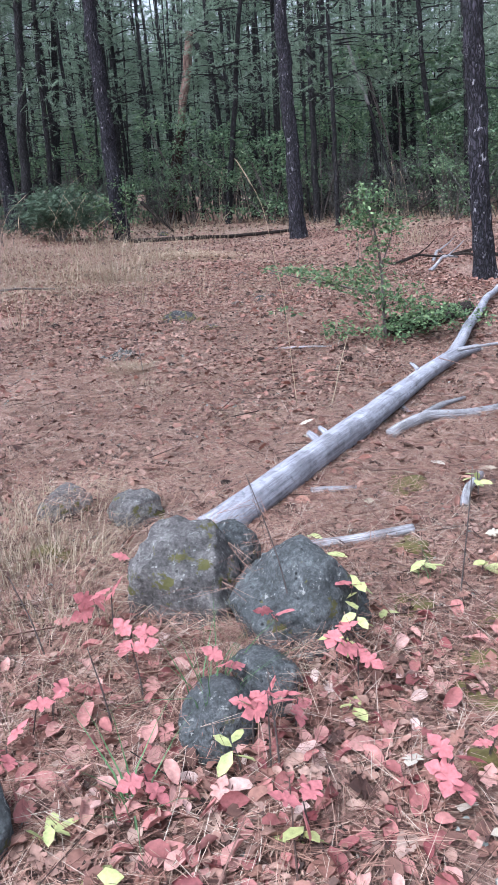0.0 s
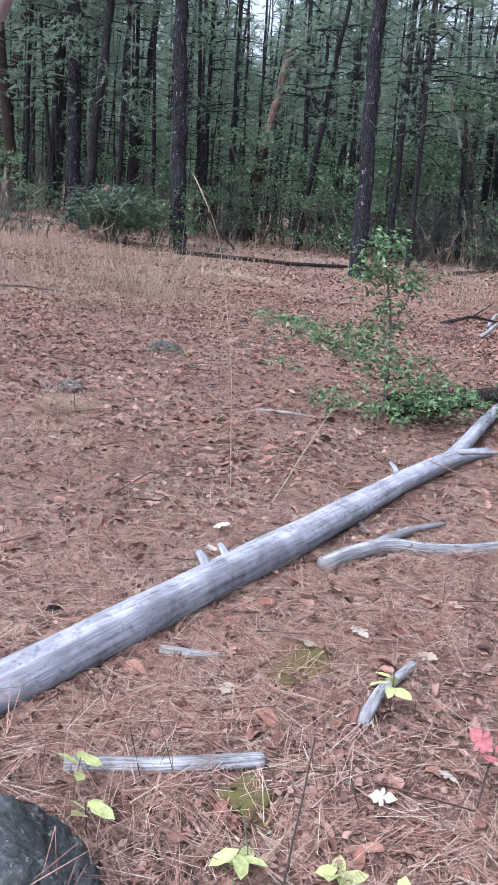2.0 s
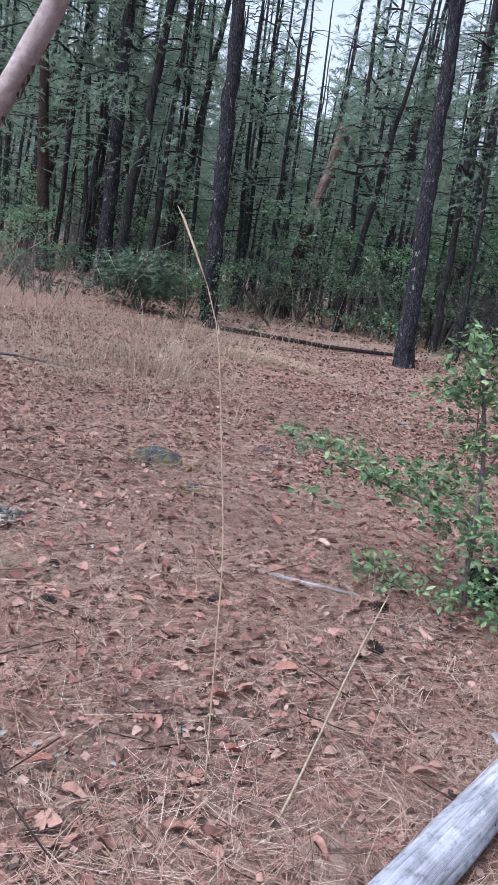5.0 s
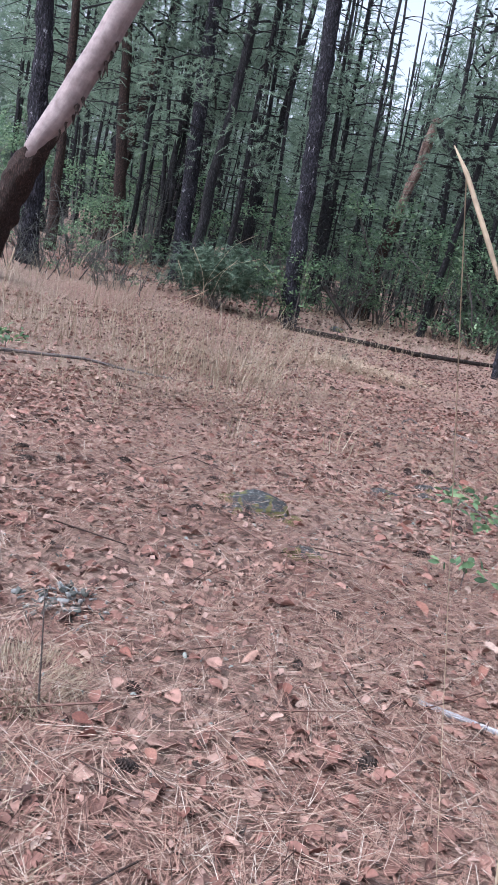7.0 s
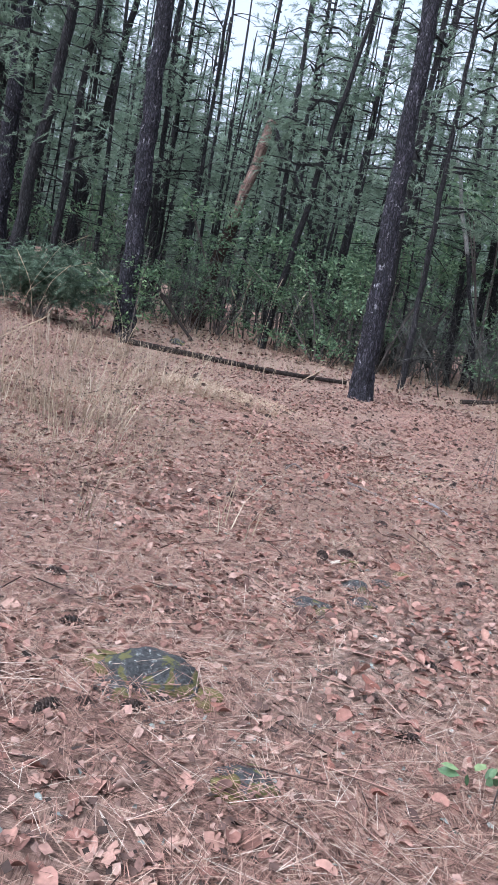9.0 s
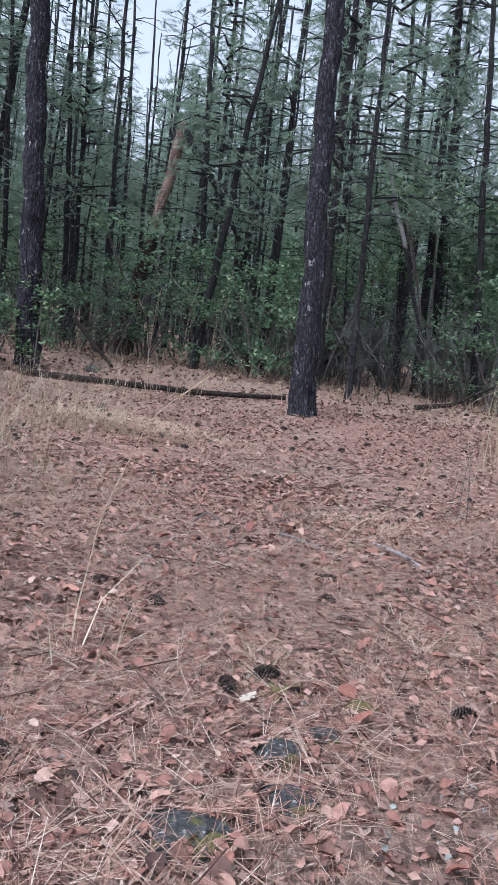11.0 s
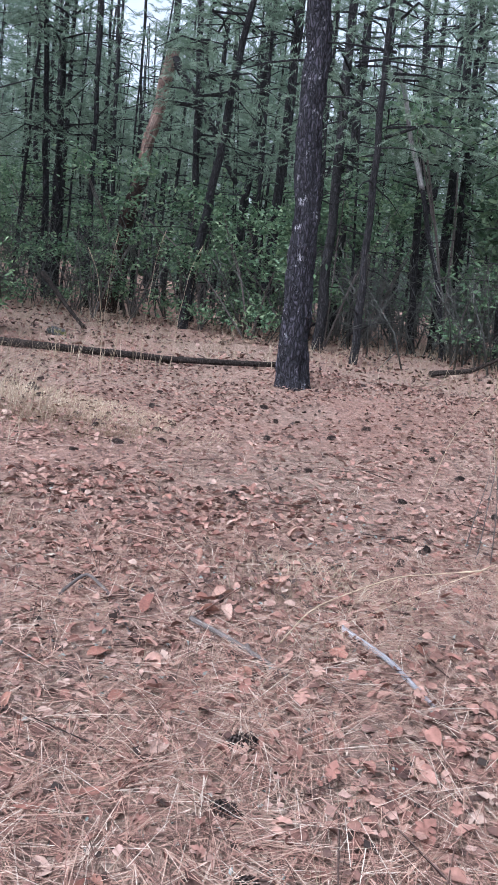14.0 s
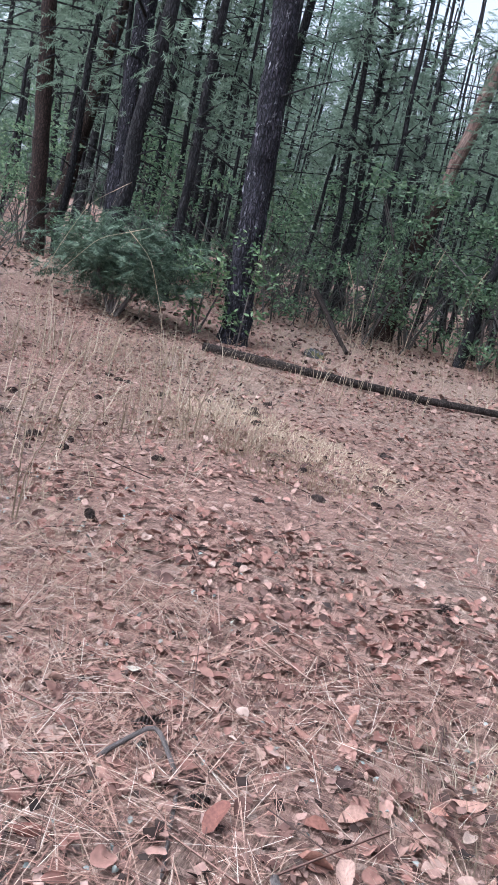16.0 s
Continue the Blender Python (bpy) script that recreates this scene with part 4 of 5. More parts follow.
# ---- seedlings ----
def lobed(n_lobe, seed):
    """A lobed oak leaf, tip along x, as a fan."""
    rng = np.random.default_rng(seed)
    up = [(0.0, 0.0)]
    for i in range(n_lobe):
        x = 0.18 + 0.62 * i / n_lobe
        w = 0.34 * math.sin(math.pi * (0.2 + 0.65 * (i + 0.5) / n_lobe)) * rng.uniform(0.9, 1.1)
        up += [(x, w * 0.5), (x + 0.06, w), (x + 0.16, w * 0.95)]
    up.append((1.0, 0.0))
    ring = [(x, y, 0.06 * math.sin(3 * x) - 0.25 * y * y) for x, y in up] + [(x, -y, 0.06 * math.sin(3 * x) - 0.25 * y * y) for x, y in up[-2:0:-1]]
    v = np.array([(0.45, 0, -0.02)] + ring)
    k = len(ring)
    return v, np.array([(0, 1 + i, 1 + (i + 1) % k) for i in range(k)])


LOBED_V, LOBED_F = lobed(3, 1)


def seedling(name, x, y, h, n, leaf, shape, mat, label, seed, group, droop=0.25):
    rng = np.random.default_rng(seed)
    e = empty(name, x, y, gzf(x, y), label, "seedling", group)
    top = np.array([rng.normal(0, 0.02), rng.normal(0, 0.02), h])
    part("stem", tube("stem", bent([(0, 0, -0.02), (top[0] * 0.3, 0, h * 0.5), top], 8, 0.008, seed), np.linspace(0.0028, 0.0016, 8), M_TWIG, 5), e)
    spin = np.linspace(0, 2 * np.pi, n, endpoint=False) + rng.uniform(0, 6)
    rot = turns(rng, n, droop, spin)
    size = leaf * rng.uniform(0.7, 1.15, n)
    for i in range(n):
        p = top + (0, 0, -0.012 * i)
        v, f = spread(*shape, [p], rot[i:i + 1], size[i:i + 1])
        part("leaf", mesh_np("leaf", v, f, mat), e)
    return e


RED = "poison oak seedling with bright red lobed leaves"
for i, (x, y, h, n) in enumerate([(-0.5, 2.62, 0.22, 4), (-0.36, 2.3, 0.2, 3), (0.03, 2.0, 0.24, 5), (0.24, 2.38, 0.2, 3), (0.3, 2.3, 0.16, 3), (0.46, 1.9, 0.12, 3), (-0.1, 2.24, 0.18, 3), (0.06, 2.42, 0.2, 3), (-0.62, 2.22, 0.12, 3), (0.32, 2.6, 0.2, 3),
                                 (0.6, 1.98, 0.1, 3), (-0.28, 1.9, 0.1, 3), (1.25, 3.35, 0.22, 3), (-0.48, 2.9, 0.16, 3), (0.12, 1.75, 0.12, 3), (-0.56, 2.7, 0.14, 4), (-0.44, 2.48, 0.12, 3), (0.28, 2.44, 0.12, 3), (0.52, 1.84, 0.08, 3), (-0.02, 2.08, 0.14, 4), (-0.7, 2.05, 0.08, 3), (0.1, 2.15, 0.1, 3)]):
    seedling("red_seedling", x, y, h, n, 0.085, (LOBED_V, LOBED_F), M_RED, RED, 500 + i, "red seedlings", 0.5)
LIME = "yellow-green seedling with a rosette of pointed leaves"
for i, (x, y, h, n) in enumerate([(-0.5, 1.78, 0.06, 6), (0.09, 1.72, 0.07, 5), (0.33, 2.62, 0.2, 4), (-0.05, 1.98, 0.1, 4), (-0.33, 1.63, 0.05, 5), (0.62, 3.02, 0.08, 5), (0.2, 3.1, 0.12, 4), (0.27, 3.02, 0.1, 4), (1.02, 3.68, 0.14, 6), (0.86, 3.02, 0.06, 6), (0.98, 2.95, 0.06, 5), (0.3, 2.5, 0.16, 4), (0.26, 2.2, 0.05, 5), (0.42, 2.72, 0.04, 4), (0.3, 2.42, 0.13, 4)]):
    seedling("lime_seedling", x, y, h, n, 0.075, (LEAF_V * (1, 1.1, 1), LEAF_F), M_LIME, LIME, 600 + i, "lime seedlings", 0.35)
# thin bare stems in the foreground
for i, (x, y, h, dx) in enumerate([(0.14, 2.55, 0.62, -0.16), (-0.72, 2.55, 0.3, -0.1), (0.05, 2.0, 0.3, -0.02), (0.74, 2.85, 0.5, 0.03), (-0.42, 2.2, 0.25, -0.06), (-0.9, 6.2, 0.35, -0.05), (1.42, 3.3, 0.5, 0.02), (1.6, 13.35, 0.6, 0.05), (1.68, 13.3, 0.5, -0.04), (1.55, 13.4, 0.45, 0.08)]):
    e = empty("dead_seedling", x, y, gzf(x, y), "thin bare dark dead seedling standing in the litter", "seedling", "dead seedlings")
    part("stem", tube("stem", bent([(0, 0, -0.03), (dx * 0.4, 0, h * 0.5), (dx, 0.02, h)], 14, 0.02, i), np.linspace(0.0035, 0.0015, 14), M_TWIG, 5), e)


# ---- dry grass ----
def blades(rng, n, spread_r, h, bend, width):
    """n arching blades from one foot, as arrays."""
    a, r = rng.uniform(0, 2 * np.pi, n), spread_r * np.sqrt(rng.random(n))
    hh, b = h * rng.uniform(0.45, 1.1, n), bend * rng.uniform(0.3, 1.4, n)
    foot = np.stack([np.cos(a) * r, np.sin(a) * r, np.full(n, -0.01)], 1)
    d = np.stack([np.cos(a + rng.normal(0, 0.6, n)), np.sin(a + rng.normal(0, 0.6, n)), np.zeros(n)], 1)
    side = np.stack([-d[:, 1], d[:, 0], np.zeros(n)], 1) * width
    v, f = [], []
    for k, t in enumerate((0, 0.4, 0.75, 1.0)):
        c = foot + d * (b * hh * t * t)[:, None] + np.stack([np.zeros(n), np.zeros(n), hh * (t - 0.28 * b * t * t)], 1)
        w = side * (1 - t) + 1e-4
        v += [c - w, c + w]
    v = np.stack(v, 1).reshape(-1, 3)
    base = (np.arange(n) * 8)[:, None]
    f = np.concatenate([base + q for q in ((0, 1, 3, 2), (2, 3, 5, 4), (4, 5, 7, 6))])
    return v, f


def grass_clump(x, y, n, r, h, bend, label, seed, mat=None, width=0.0016, group="dry grass"):
    rng = np.random.default_rng(seed)
    v, f = blades(rng, n, r, h, bend, width)
    v[:, 2] += gz(v[:, 0] + x, v[:, 1] + y) - gzf(x, y)
    e = empty("grass_clump", x, y, gzf(x, y), label, "grass", group)
    tagged(part("tuft", mesh_np("tuft", v, f, mat or M_GRASS), e), kind="stuff")


TALL = "clump of tall dry straw-coloured grass stalks"
for i, (x, y, n, r, h) in enumerate([(-2.34, 7.9, 10, 0.15, 1.0), (-2.25, 12.5, 36, 0.3, 0.95), (-2.9, 12.2, 26, 0.3, 0.85), (-3.6, 12.6, 30, 0.5, 0.7), (-1.9, 11.6, 8, 0.2, 1.1), (-4.4, 13.2, 40, 0.6, 0.7), (-2.6, 14.6, 40, 0.5, 0.9), (-1.9, 15.6, 30, 0.4, 0.9),
                                    (-5.3, 14.0, 40, 0.7, 0.8), (-3.6, 16.5, 40, 0.5, 1.1), (2.6, 15.0, 14, 0.25, 1.3), (3.1, 16.0, 20, 0.3, 1.3), (-1.6, 18.2, 10, 0.3, 1.2), (-0.9, 18.6, 8, 0.3, 1.3), (-1.5, 9.9, 5, 0.1, 0.8), (-0.7, 10.2, 4, 0.1, 0.7), (-2.0, 13.6, 26, 0.35, 0.8), (-4.9, 12.2, 40, 0.6, 0.6), (-3.9, 14.6, 40, 0.6, 0.7), (-5.8, 16.4, 40, 0.8, 0.8), (-2.9, 17.6, 30, 0.5, 0.8), (-6.6, 13.6, 40, 0.8, 0.7), (-7.6, 15.6, 40, 0.8, 0.7)]):
    grass_clump(x, y, int(n * 2.6), r * 1.7, h * 0.8, 0.8, TALL, 700 + i, None, 0.0036)
DRY = "tussock of matted pale dry grass"
t_rng = np.random.default_rng(71)
for i, (x, y, n, r, h) in enumerate([(-0.95, 3.55, 260, 0.35, 0.22), (-0.85, 3.0, 260, 0.3, 0.2), (-1.2, 3.3, 200, 0.3, 0.24), (-0.02, 2.52, 160, 0.14, 0.2), (-0.75, 2.5, 160, 0.3, 0.16), (-1.45, 15.75, 850, 0.55, 0.09), (-0.9, 15.5, 850, 0.55, 0.08), (-1.95, 15.95, 600, 0.5, 0.08), (-0.45, 15.2, 500, 0.6, 0.06), (-1.5, 13.0, 300, 0.6, 0.12), (-2.6, 13.2, 400, 0.6, 0.2), (-3.2, 11.9, 300, 0.6, 0.2), (-2.4, 10.9, 300, 0.6, 0.16), (-1.02, 6.28, 420, 0.16, 0.10), (-0.9, 5.6, 160, 0.3, 0.1), (-0.1, 5.0, 120, 0.2, 0.09), (0.0, 10.25, 60, 0.12, 0.12), (0.5, 10.5, 80, 0.2, 0.12), (0.7, 12.3, 120, 0.4, 0.12), (0.55, 12.6, 160, 0.3, 0.12)]):
    grass_clump(x, y, n * 2, r * 1.15, h, 0.9, DRY, 730 + i, M_STRAW if 5 <= i <= 8 else None, 0.0033 if 5 <= i <= 8 else 0.002)
grass_clump(-0.14, 2.2, 26, 0.06, 0.36, 0.7, "tuft of long green grass blades beside a boulder", 760, M_GREENGRASS, 0.004, "green grass")
grass_clump(-0.3, 1.85, 14, 0.06, 0.26, 0.9, "tuft of long green grass blades in the litter", 761, M_GREENGRASS, 0.0035, "green grass")
grass_clump(0.66, 2.98, 10, 0.05, 0.2, 0.9, "tuft of long green grass blades in the litter", 762, M_GREENGRASS, 0.003, "green grass")


def grass_stalk(x, y, h, dx, seed):
    """One tall dead grass stalk with a thin seed head."""
    e = empty("grass_stalk", x, y, gzf(x, y), "single tall dry straw-coloured grass stalk", "grass", "tall grass stalks")
    line = bent([(0, 0, -0.02), (dx * 0.2, 0, h * 0.45), (dx * 0.65, 0.02, h * 0.85), (dx * 1.15, 0.04, h)], 18, 0.012, seed)
    part("stalk", tube("stalk", line, np.linspace(0.0026, 0.0013, 18), M_STRAW, 5), e)
    part("seed_head", tube("seed_head", [line[-3], line[-2], line[-1], line[-1] + (dx * 0.08, 0, 0.03)], (0.0012, 0.0032, 0.003, 0.0008), M_STRAW, 6, 0.3, seed), e)


for i, (x, y, h, dx) in enumerate([(0.25, 5.35, 1.55, -0.27), (-2.5, 12.2, 1.3, -0.28), (-3.5, 10.6, 1.25, 0.5), (-2.3, 7.9, 1.05, 0.05), (-0.75, 10.5, 1.0, 0.35), (0.45, 11.9, 0.35, 0.6), (-1.3, 18.0, 1.5, 0.08), (-0.9, 18.3, 1.6, 0.14), (-0.55, 18.4, 1.5, 0.2), (-4.4, 17.2, 1.5, 0.7), (-4.6, 17.6, 1.1, 0.9), (-2.7, 16.9, 1.2, -0.5), (1.5, 14.2, 1.0, 0.6), (2.6, 15.4, 1.5, -0.1), (-2.2, 9.3, 1.0, 0.45), (-3.0, 12.9, 1.1, -0.2), (-2.0, 12.8, 0.9, 0.1), (-3.3, 14.2, 1.2, 0.3), (-1.2, 17.6, 1.3, -0.2), (2.2, 14.8, 1.2, 0.15), (2.9, 15.8, 1.3, -0.15)]):
    grass_stalk(x, y, h, dx, 900 + i)


# ---- pine cones ----
def cone_mesh():
    v, f = [], []
    for i in range(90):
        t = (i + 0.5) / 90
        a, z = i * 2.39996, t * 0.095
        r = 0.031 * math.sin(math.pi * (0.12 + 0.82 * t)) ** 0.8
        d, s = Vector((math.cos(a), math.sin(a), 0)), Vector((-math.sin(a), math.cos(a), 0))
        b = Vector((0, 0, z))
        k = len(v)
        w = 0.008 * (0.5 + math.sin(math.pi * t))
        v += [b, b + d * r * 0.6 + s * w + Vector((0, 0, 0.004)), b + d * r + Vector((0, 0, 0.010)), b + d * r * 0.6 - s * w + Vector((0, 0, 0.004)), b + d * r * 0.7 + Vector((0, 0, -0.004))]
        f += [(k, k + 1, k + 2, k + 3), (k, k + 4, k + 2, k + 1), (k, k + 3, k + 2, k + 4)]
    return mesh_np("pine_cone", np.array([tuple(p) for p in v]), np.array(f), M_CONE)


CONE = cone_mesh()
c_rng = np.random.default_rng(12)
CONES = [(-0.21, 3.93), (-1.05, 8.02), (-0.95, 8.06), (-0.8, 8.1), (-0.55, 6.1), (-2.63, 10.5), (1.16, 13.09), (-0.3, 15.0), (0.62, 9.7), (0.7, 9.3), (-0.2, 7.35), (0.1, 8.3), (-1.3, 9.0), (-1.7, 8.4)]
CONES += [(c_rng.uniform(-3.0, 2.4), c_rng.uniform(6.0, 17.0)) for _ in range(110)]
for x, y in CONES:
    ob = new("pine_cone", CONE)
    ob.matrix_basis = pose(x, y, gzf(x, y) + 0.014, 82, c_rng.uniform(-180, 180), c_rng.uniform(0, 360)) @ Matrix.Scale(c_rng.uniform(0.6, 1.0), 4)
    tagged(ob, "open brown pine cone lying on needle litter", "pine cone", "pine cones")


for x, y, a, k in ((-0.16, 10.12, 20, 1.0), (-0.05, 10.2, 75, 0.95), (0.58, 9.95, 100, 0.9)):
    ob = new("pine_cone", CONE)
    ob.matrix_basis = pose(x, y, gzf(x, y) + 0.03, 86, 0, a) @ Matrix.Scale(k, 4)
    tagged(ob, "long grey weathered pine cone lying among fallen leaves", "pine cone", "pine cones")


def flake_heap():
    """A low heap of grey bark flakes with pale chips."""
    rng = np.random.default_rng(91)
    x, y = -1.14, 6.78
    e = empty("bark_heap", x, y, gzf(x, y), "low heap of grey and white bark flakes in needle litter", "bark")
    box = np.array([(-0.5, -0.4, 0), (0.5, -0.35, 0), (0.6, 0.35, 0.05), (-0.45, 0.4, 0), (-0.5, -0.4, 0.16), (0.5, -0.35, 0.2), (0.6, 0.35, 0.18), (-0.45, 0.4, 0.14)])
    faces = np.array([(0, 3, 2, 1), (4, 5, 6, 7), (0, 1, 5, 4), (1, 2, 6, 5), (2, 3, 7, 6), (3, 0, 4, 7)])
    flake = [mesh_np("flake", box * (1, 0.5 + 0.2 * i, 1), faces, (M_SNAG, M_QUARTZ, M_BRUSH)[i]) for i in range(3)]
    for i in range(90):
        a, b = rng.normal(0, 0.10), rng.normal(0, 0.07)
        ob = part("flake", flake[(0, 2, 0, 2, 1)[i % 5]], e)
        ob.matrix_basis = pose(a, b, gzf(x + a, y + b) - gzf(x, y) + 0.07 * math.exp(-(a * a + b * b) / 0.012) * rng.random() + 0.004, rng.normal(0, 35), rng.normal(0, 35), rng.uniform(0, 360)) @ Matrix.Scale(rng.uniform(0.014, 0.05), 4)


flake_heap()


# ---- litter ----
def needle_shape():
    """Three needles in one sheath."""
    v, f = [], []
    for a in (-0.08, 0.09):
        for t, w in ((0, 0.0066), (1.0, 0.0034)):
            x, y, z = t * math.cos(a), t * math.sin(a), 0.05 * a * t
            v += [(x, y - w, z), (x, y + w, z)]
        k = len(v) - 4
        f.append((k, k + 2, k + 3, k + 1))
    return np.array(v), np.array(f)


def ground_spots(rng, n, x0, x1, y0, y1, patch=0.0, seed=0.0):
    x, y = rng.uniform(x0, x1, n), rng.uniform(y0, y1, n)
    if patch:
        k = np.sin(x * 2.1 + seed) * np.sin(y * 1.7 + seed * 2) + 0.6 * np.sin(x * 5.3 - y * 3.9 + seed)
        keep = rng.random(n) < np.clip(0.55 + patch * k, 0.05, 1)
        x, y = x[keep], y[keep]
    return x, y, gz(x, y)


def needles():
    rng = np.random.default_rng(81)
    sets = []
    for n, box, size in ((78000, (-1.7, 2.3, 1.0, 6.2), 0.17), (92000, (-2.5, 2.1, 6.2, 13.2), 0.17), (22000, (-4.5, 4.2, 12.0, 19.0), 0.22), (9000, (-7.5, -2.4, 8.0, 15.0), 0.22)):
        x, y, z = ground_spots(rng, n, *box, 0.3, 1.0)
        m = len(x)
        sets.append(spread(*needle_shape(), np.stack([x, y, z + rng.uniform(0.004, 0.034, m)], 1), turns(rng, m, 0.1), size * rng.uniform(0.6, 1.2, m)))
    v, f, k = [], [], 0
    for a, b in sets:
        v.append(a), f.append(b + k)
        k += len(a)
    tagged(new("needle_litter", mesh_np("needle_litter", np.concatenate(v), np.concatenate(f), M_NEEDLE)), "fallen reddish-brown pine needles", "needles", kind="stuff")


needles()


def leaf_litter():
    rng = np.random.default_rng(82)
    curled = OVAL_V * (1, 0.8, 2.8)
    broad = OVAL_V * (0.85, 1.35, 2.2)
    kinds = ((OVAL_V * (1, 1, 2.0), OVAL_F, 0.75), (curled, OVAL_F, 0.8), (broad, OVAL_F, 0.85), (LOBED_V * (1, 1, 2.0), LOBED_F, 1.05))
    beds = ((3400, (-1.6, 2.0, 1.2, 5.5), 0.07, 0.35), (7500, (-2.6, 2.4, 5.5, 9.0), 0.066, 0.35), (23000, (-3.3, 2.8, 8.8, 14.0), 0.062, 0.25),
            (28000, (-5.5, 5.5, 14.0, 20.0), 0.06, 0.3), (5000, (-9.0, 8.0, 19.5, 27.0), 0.1, 0.4), (6000, (-8.5, -3.2, 9.0, 15.0), 0.075, 0.4), (2500, (2.6, 6.0, 8.5, 14.5), 0.08, 0.3), (1100, (-0.9, 0.8, 1.3, 2.7), 0.065, 0.0))
    v, f, k = [], [], 0
    for shape, faces, fit in kinds:
        for n, box, size, patch in beds:
            far = box[2] > 13
            x, y, z = ground_spots(rng, n // 4, *box, patch, 2.0)
            m = len(x)
            a, b = spread(LEAF_V * (1, 1.2, 1.8) if far else shape, LEAF_F if far else faces, np.stack([x, y, z + rng.uniform(0.004, 0.026, m)], 1), turns(rng, m, 0.3), fit * size * rng.uniform(0.45, 1.25, m))
            v.append(a), f.append(b + k)
            k += len(a)
    tagged(new("leaf_litter", mesh_np("leaf_litter", np.concatenate(v), np.concatenate(f), M_LEAF)), "fallen pinkish-brown madrone and oak leaves", "leaves", kind="stuff")
    x, y, z = ground_spots(rng, 5000, -2.2, 2.4, 1.5, 14.0, 0.5, 5.0)
    m = len(x)
    v, f = spread(LEAF_V * (1, 1.3, 4), LEAF_F, np.stack([x, y, z + 0.015], 1), turns(rng, m, 0.5), rng.uniform(0.012, 0.028, m))
    tagged(new("lichen_litter", mesh_np("lichen_litter", v, f, M_LICHEN)), "pale grey-green lichen flakes in the litter", "lichen", kind="stuff")
    # crumbs of bark, cone scales and broken leaves
    sets = []
    for n, box, lo, hi in ((26000, (-1.7, 2.3, 1.2, 6.5), 0.008, 0.028), (26000, (-2.6, 2.4, 6.5, 13.0), 0.010, 0.032), (12000, (-5.0, 5.0, 13.0, 20.0), 0.015, 0.045), (9000, (-10.0, 8.0, 19.0, 28.0), 0.03, 0.09)):
        x, y, z = ground_spots(rng, n, *box, 0.35, 3.3)
        m = len(x)
        sets.append(spread(np.array([(-0.5, -0.35, 0), (0.45, -0.4, 0.1), (0.6, 0.3, 0), (-0.4, 0.42, 0.12)]), np.array([(0, 1, 2, 3)]), np.stack([x, y, z + rng.uniform(0.004, 0.03, m)], 1), turns(rng, m, 0.4), rng.uniform(lo, hi, m)))
    k = np.cumsum([0] + [len(s[0]) for s in sets])
    tagged(new("litter_crumbs", mesh_np("litter_crumbs", np.concatenate([s[0] for s in sets]), np.concatenate([s[1] + o for s, o in zip(sets, k)]), M_CRUMB)), "crumbs of bark, cone scales and broken leaves", "litter", kind="stuff")
    # short twigs
    x, y, z = ground_spots(rng, 2600, -2.6, 2.6, 1.4, 15.0, 0.3, 9.0)
    m = len(x)
    prism = np.array([(0, 0.012, 0), (0, -0.006, 0.01), (0, -0.006, -0.01), (1, 0.05, 0.03), (1, 0.04, 0.04), (1, 0.04, 0.02)])
    v, f = spread(prism, np.array([(0, 1, 4, 3), (1, 2, 5, 4), (2, 0, 3, 5)]), np.stack([x, y, z + 0.018], 1), turns(rng, m, 0.12), rng.uniform(0.08, 0.34, m))
    tagged(new("twig_litter", mesh_np("twig_litter", v, f, M_CRUMB)), "short grey and brown twigs in the litter", "twigs", kind="stuff")
    n = 9000
    x, y, z = ground_spots(rng, n, -2.5, 2.6, 8.5, 14.5, 0.3, 7.0)
    m = len(x)
    shape = np.array([(-0.006, 0, 0), (0.006, 0, 0), (0.12, 0.12, 0.9)])
    v, f = spread(shape, np.array([(0, 1, 2)]), np.stack([x, y, z], 1), turns(rng, m, 0.35), rng.uniform(0.05, 0.16, m))
    tagged(new("dry_stubble", mesh_np("dry_stubble", v, f, M_GRASS)), "sparse short dry grass blades in the litter", "grass", kind="stuff")
    x, y, z = ground_spots(rng, 7000, -9.0, 7.0, 19.4, 27.0, 0.5, 4.0)
    m = len(x)
    v, f = spread(shape * (1.3, 1, 1), np.array([(0, 1, 2)]), np.stack([x, y, z], 1), turns(rng, m, 0.4), rng.uniform(0.15, 0.5, m))
    tagged(new("forest_grass", mesh_np("forest_grass", v, f, M_GRASS)), "thin dry grass under the forest edge", "grass", kind="stuff")
    x, y, z = ground_spots(rng, 15000, -8.0, -1.2, 9.5, 18.5, 0.45, 8.0)
    m = len(x)
    v, f = spread(shape * (1.3, 1, 1), np.array([(0, 1, 2)]), np.stack([x, y, z], 1), turns(rng, m, 0.45), rng.uniform(0.10, 0.32, m))
    tagged(new("clearing_grass", mesh_np("clearing_grass", v, f, M_GRASS)), "thin tan dry grass across the clearing", "grass", kind="stuff")


leaf_litter()


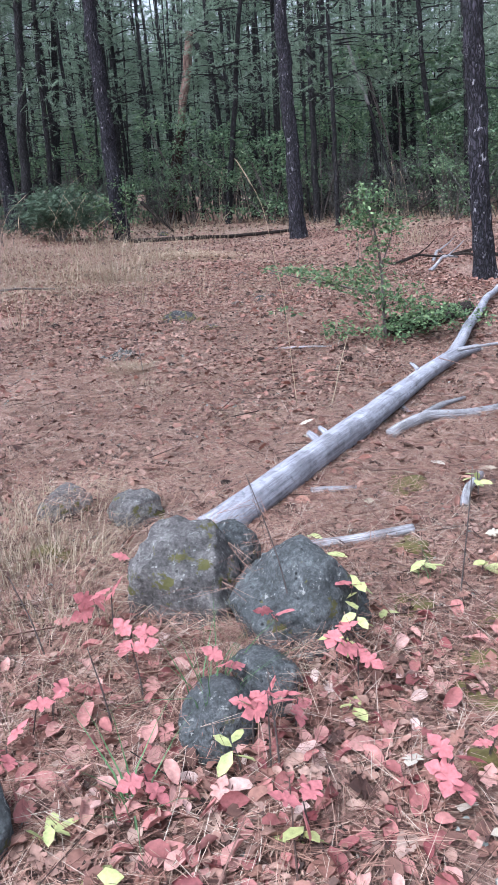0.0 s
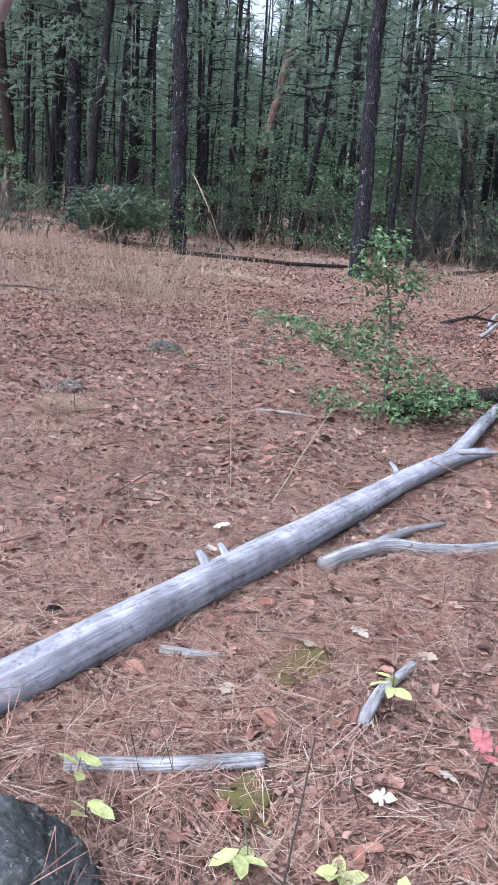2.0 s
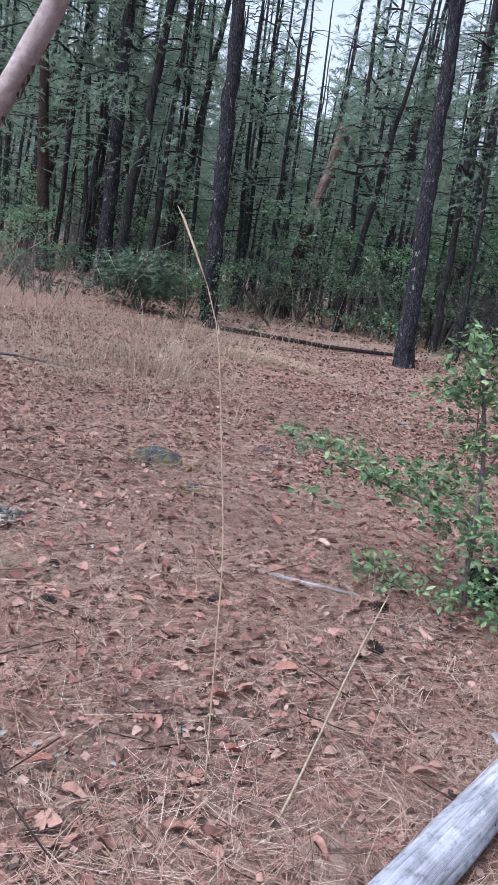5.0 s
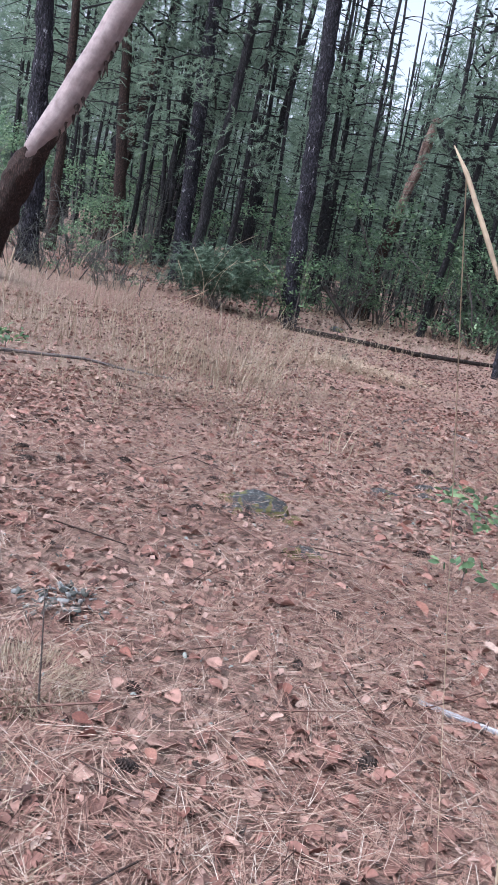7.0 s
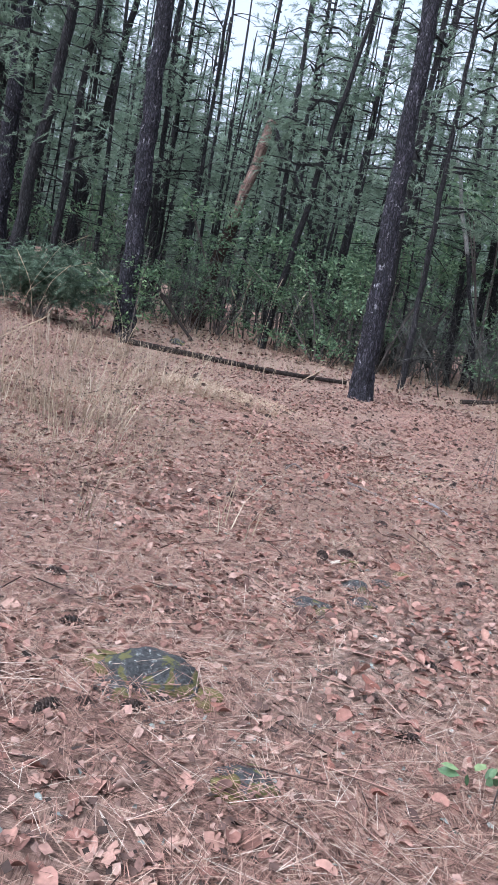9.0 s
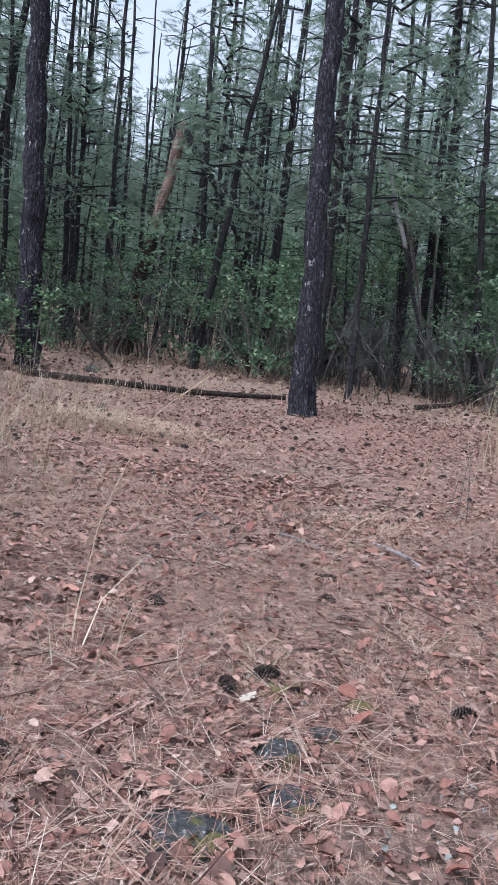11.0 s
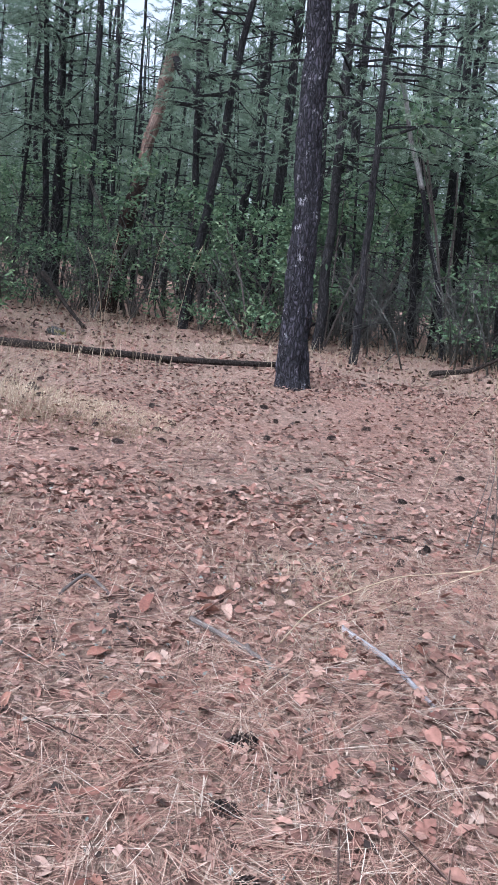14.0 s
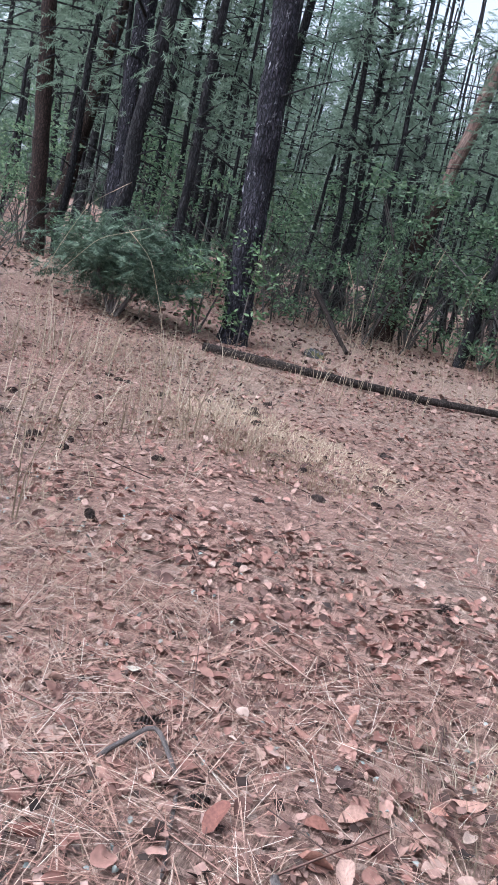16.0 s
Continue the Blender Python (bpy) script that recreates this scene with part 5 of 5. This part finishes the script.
def pink_leaves():
    """Shed poison oak leaves round the seedlings."""
    rng = np.random.default_rng(86)
    v, f, k = [], [], 0
    for n, shape, faces in ((200, LOBED_V * (1, 1, 1.6), LOBED_F), (420, OVAL_V * (1, 1.1, 2.2), OVAL_F)):
        x, y = rng.normal(-0.05, 0.42, n), rng.uniform(1.35, 2.75, n)
        a, b = spread(shape, faces, np.stack([x, y, gz(x, y) + rng.uniform(0.008, 0.035, n)], 1), turns(rng, n, 0.35), rng.uniform(0.04, 0.085, n))
        v.append(a), f.append(b + k)
        k += len(a)
    v, f = np.concatenate(v), np.concatenate(f)
    tagged(new("pink_leaf_litter", mesh_np("pink_leaf_litter", v, f, M_PINKLEAF, True)), "shed pink and crimson lobed leaves round the seedlings", "leaves", kind="stuff")


pink_leaves()


def big_leaves():
    """The largest fallen leaves, one by one, on the floor of the clearing."""
    rng = np.random.default_rng(84)
    floor_ob = bpy.data.objects["ground"]
    shapes = [mesh_np("leaf", OVAL_V * (1, w, k), OVAL_F, M_BIGLEAF, True) for w, k in ((0.9, 1.8), (1.2, 1.6), (0.75, -1.8), (0.9, 2.8))]
    shapes.append(mesh_np("leaf", LOBED_V, LOBED_F, M_BIGLEAF, True))
    for i in range(270):
        y = rng.uniform(1.5, 13.6)
        x = np.interp(y, (0, 3, 6, 10, 13), (0.1, 0.5, 0.2, 0.0, 0.2)) + rng.normal(0, 0.75)
        ob = part("leaf", shapes[4 if y < 5 and i % 4 == 0 else int(rng.integers(0, 4))], floor_ob)
        ob.matrix_basis = pose(x, y, gzf(x, y) + 0.022, rng.normal(0, 20), rng.normal(0, 20), rng.uniform(0, 360)) @ Matrix.Scale(rng.uniform(0.05, 0.088), 4)

    pale = mesh_np("leaf", LOBED_V, LOBED_F, M_PALELEAF, True)
    for x, y in ((0.36, 3.42), (1.15, 3.45), (1.2, 4.0), (0.5, 3.6), (0.9, 4.15), (0.75, 4.0), (0.42, 2.0), (0.6, 1.72), (0.52, 1.82), (1.3, 4.4), (0.24, 4.85), (0.3, 4.6), (-0.1, 9.95), (0.4, 4.35), (0.95, 3.3), (-0.5, 12.6)):
        ob = part("leaf", pale, floor_ob, "pale bleached oak leaf")
        ob.matrix_basis = pose(x, y, gzf(x, y) + 0.03, rng.normal(0, 14), rng.normal(0, 14), rng.uniform(0, 360)) @ Matrix.Scale(rng.uniform(0.07, 0.1), 4)


big_leaves()


def draped():
    """Needles lying over the boulders."""
    rng = np.random.default_rng(85)
    sets = []
    for x, y, z, r, n in ((0.08, 2.9, 0.2, 0.14, 70), (-0.3, 3.02, 0.19, 0.15, 50), (0.0, 2.62, 0.06, 0.16, 260), (-0.13, 2.3, 0.05, 0.12, 120), (-0.9, 3.72, 0.1, 0.14, 140), (0.2, 2.56, 0.05, 0.14, 160), (-0.74, 8.33, 0.05, 0.16, 45), (-0.47, 7.9, 0.012, 0.12, 45), (-0.35, 2.72, 0.05, 0.16, 200), (-0.56, 3.66, 0.08, 0.1, 30), (-1.14, 6.74, 0.03, 0.13, 60), (0.01, 2.32, 0.07, 0.13, 110), (0.06, 9.7, 0.03, 0.15, 50), (-0.14, 2.98, 0.12, 0.16, 50)):
        p = np.stack([x + rng.normal(0, r, n), y + rng.normal(0, r, n), gzf(x, y) + z + rng.uniform(0.0, 0.04, n)], 1)
        sets.append(spread(*needle_shape(), p, turns(rng, n, 0.22), rng.uniform(0.1, 0.2, n)))
    k = np.cumsum([0] + [len(s[0]) for s in sets])
    tagged(new("draped_needles", mesh_np("draped_needles", np.concatenate([s[0] for s in sets]), np.concatenate([s[1] + o for s, o in zip(sets, k)]), M_NEEDLE)), "pine needles draped over the boulders", "needles", kind="stuff")


draped()
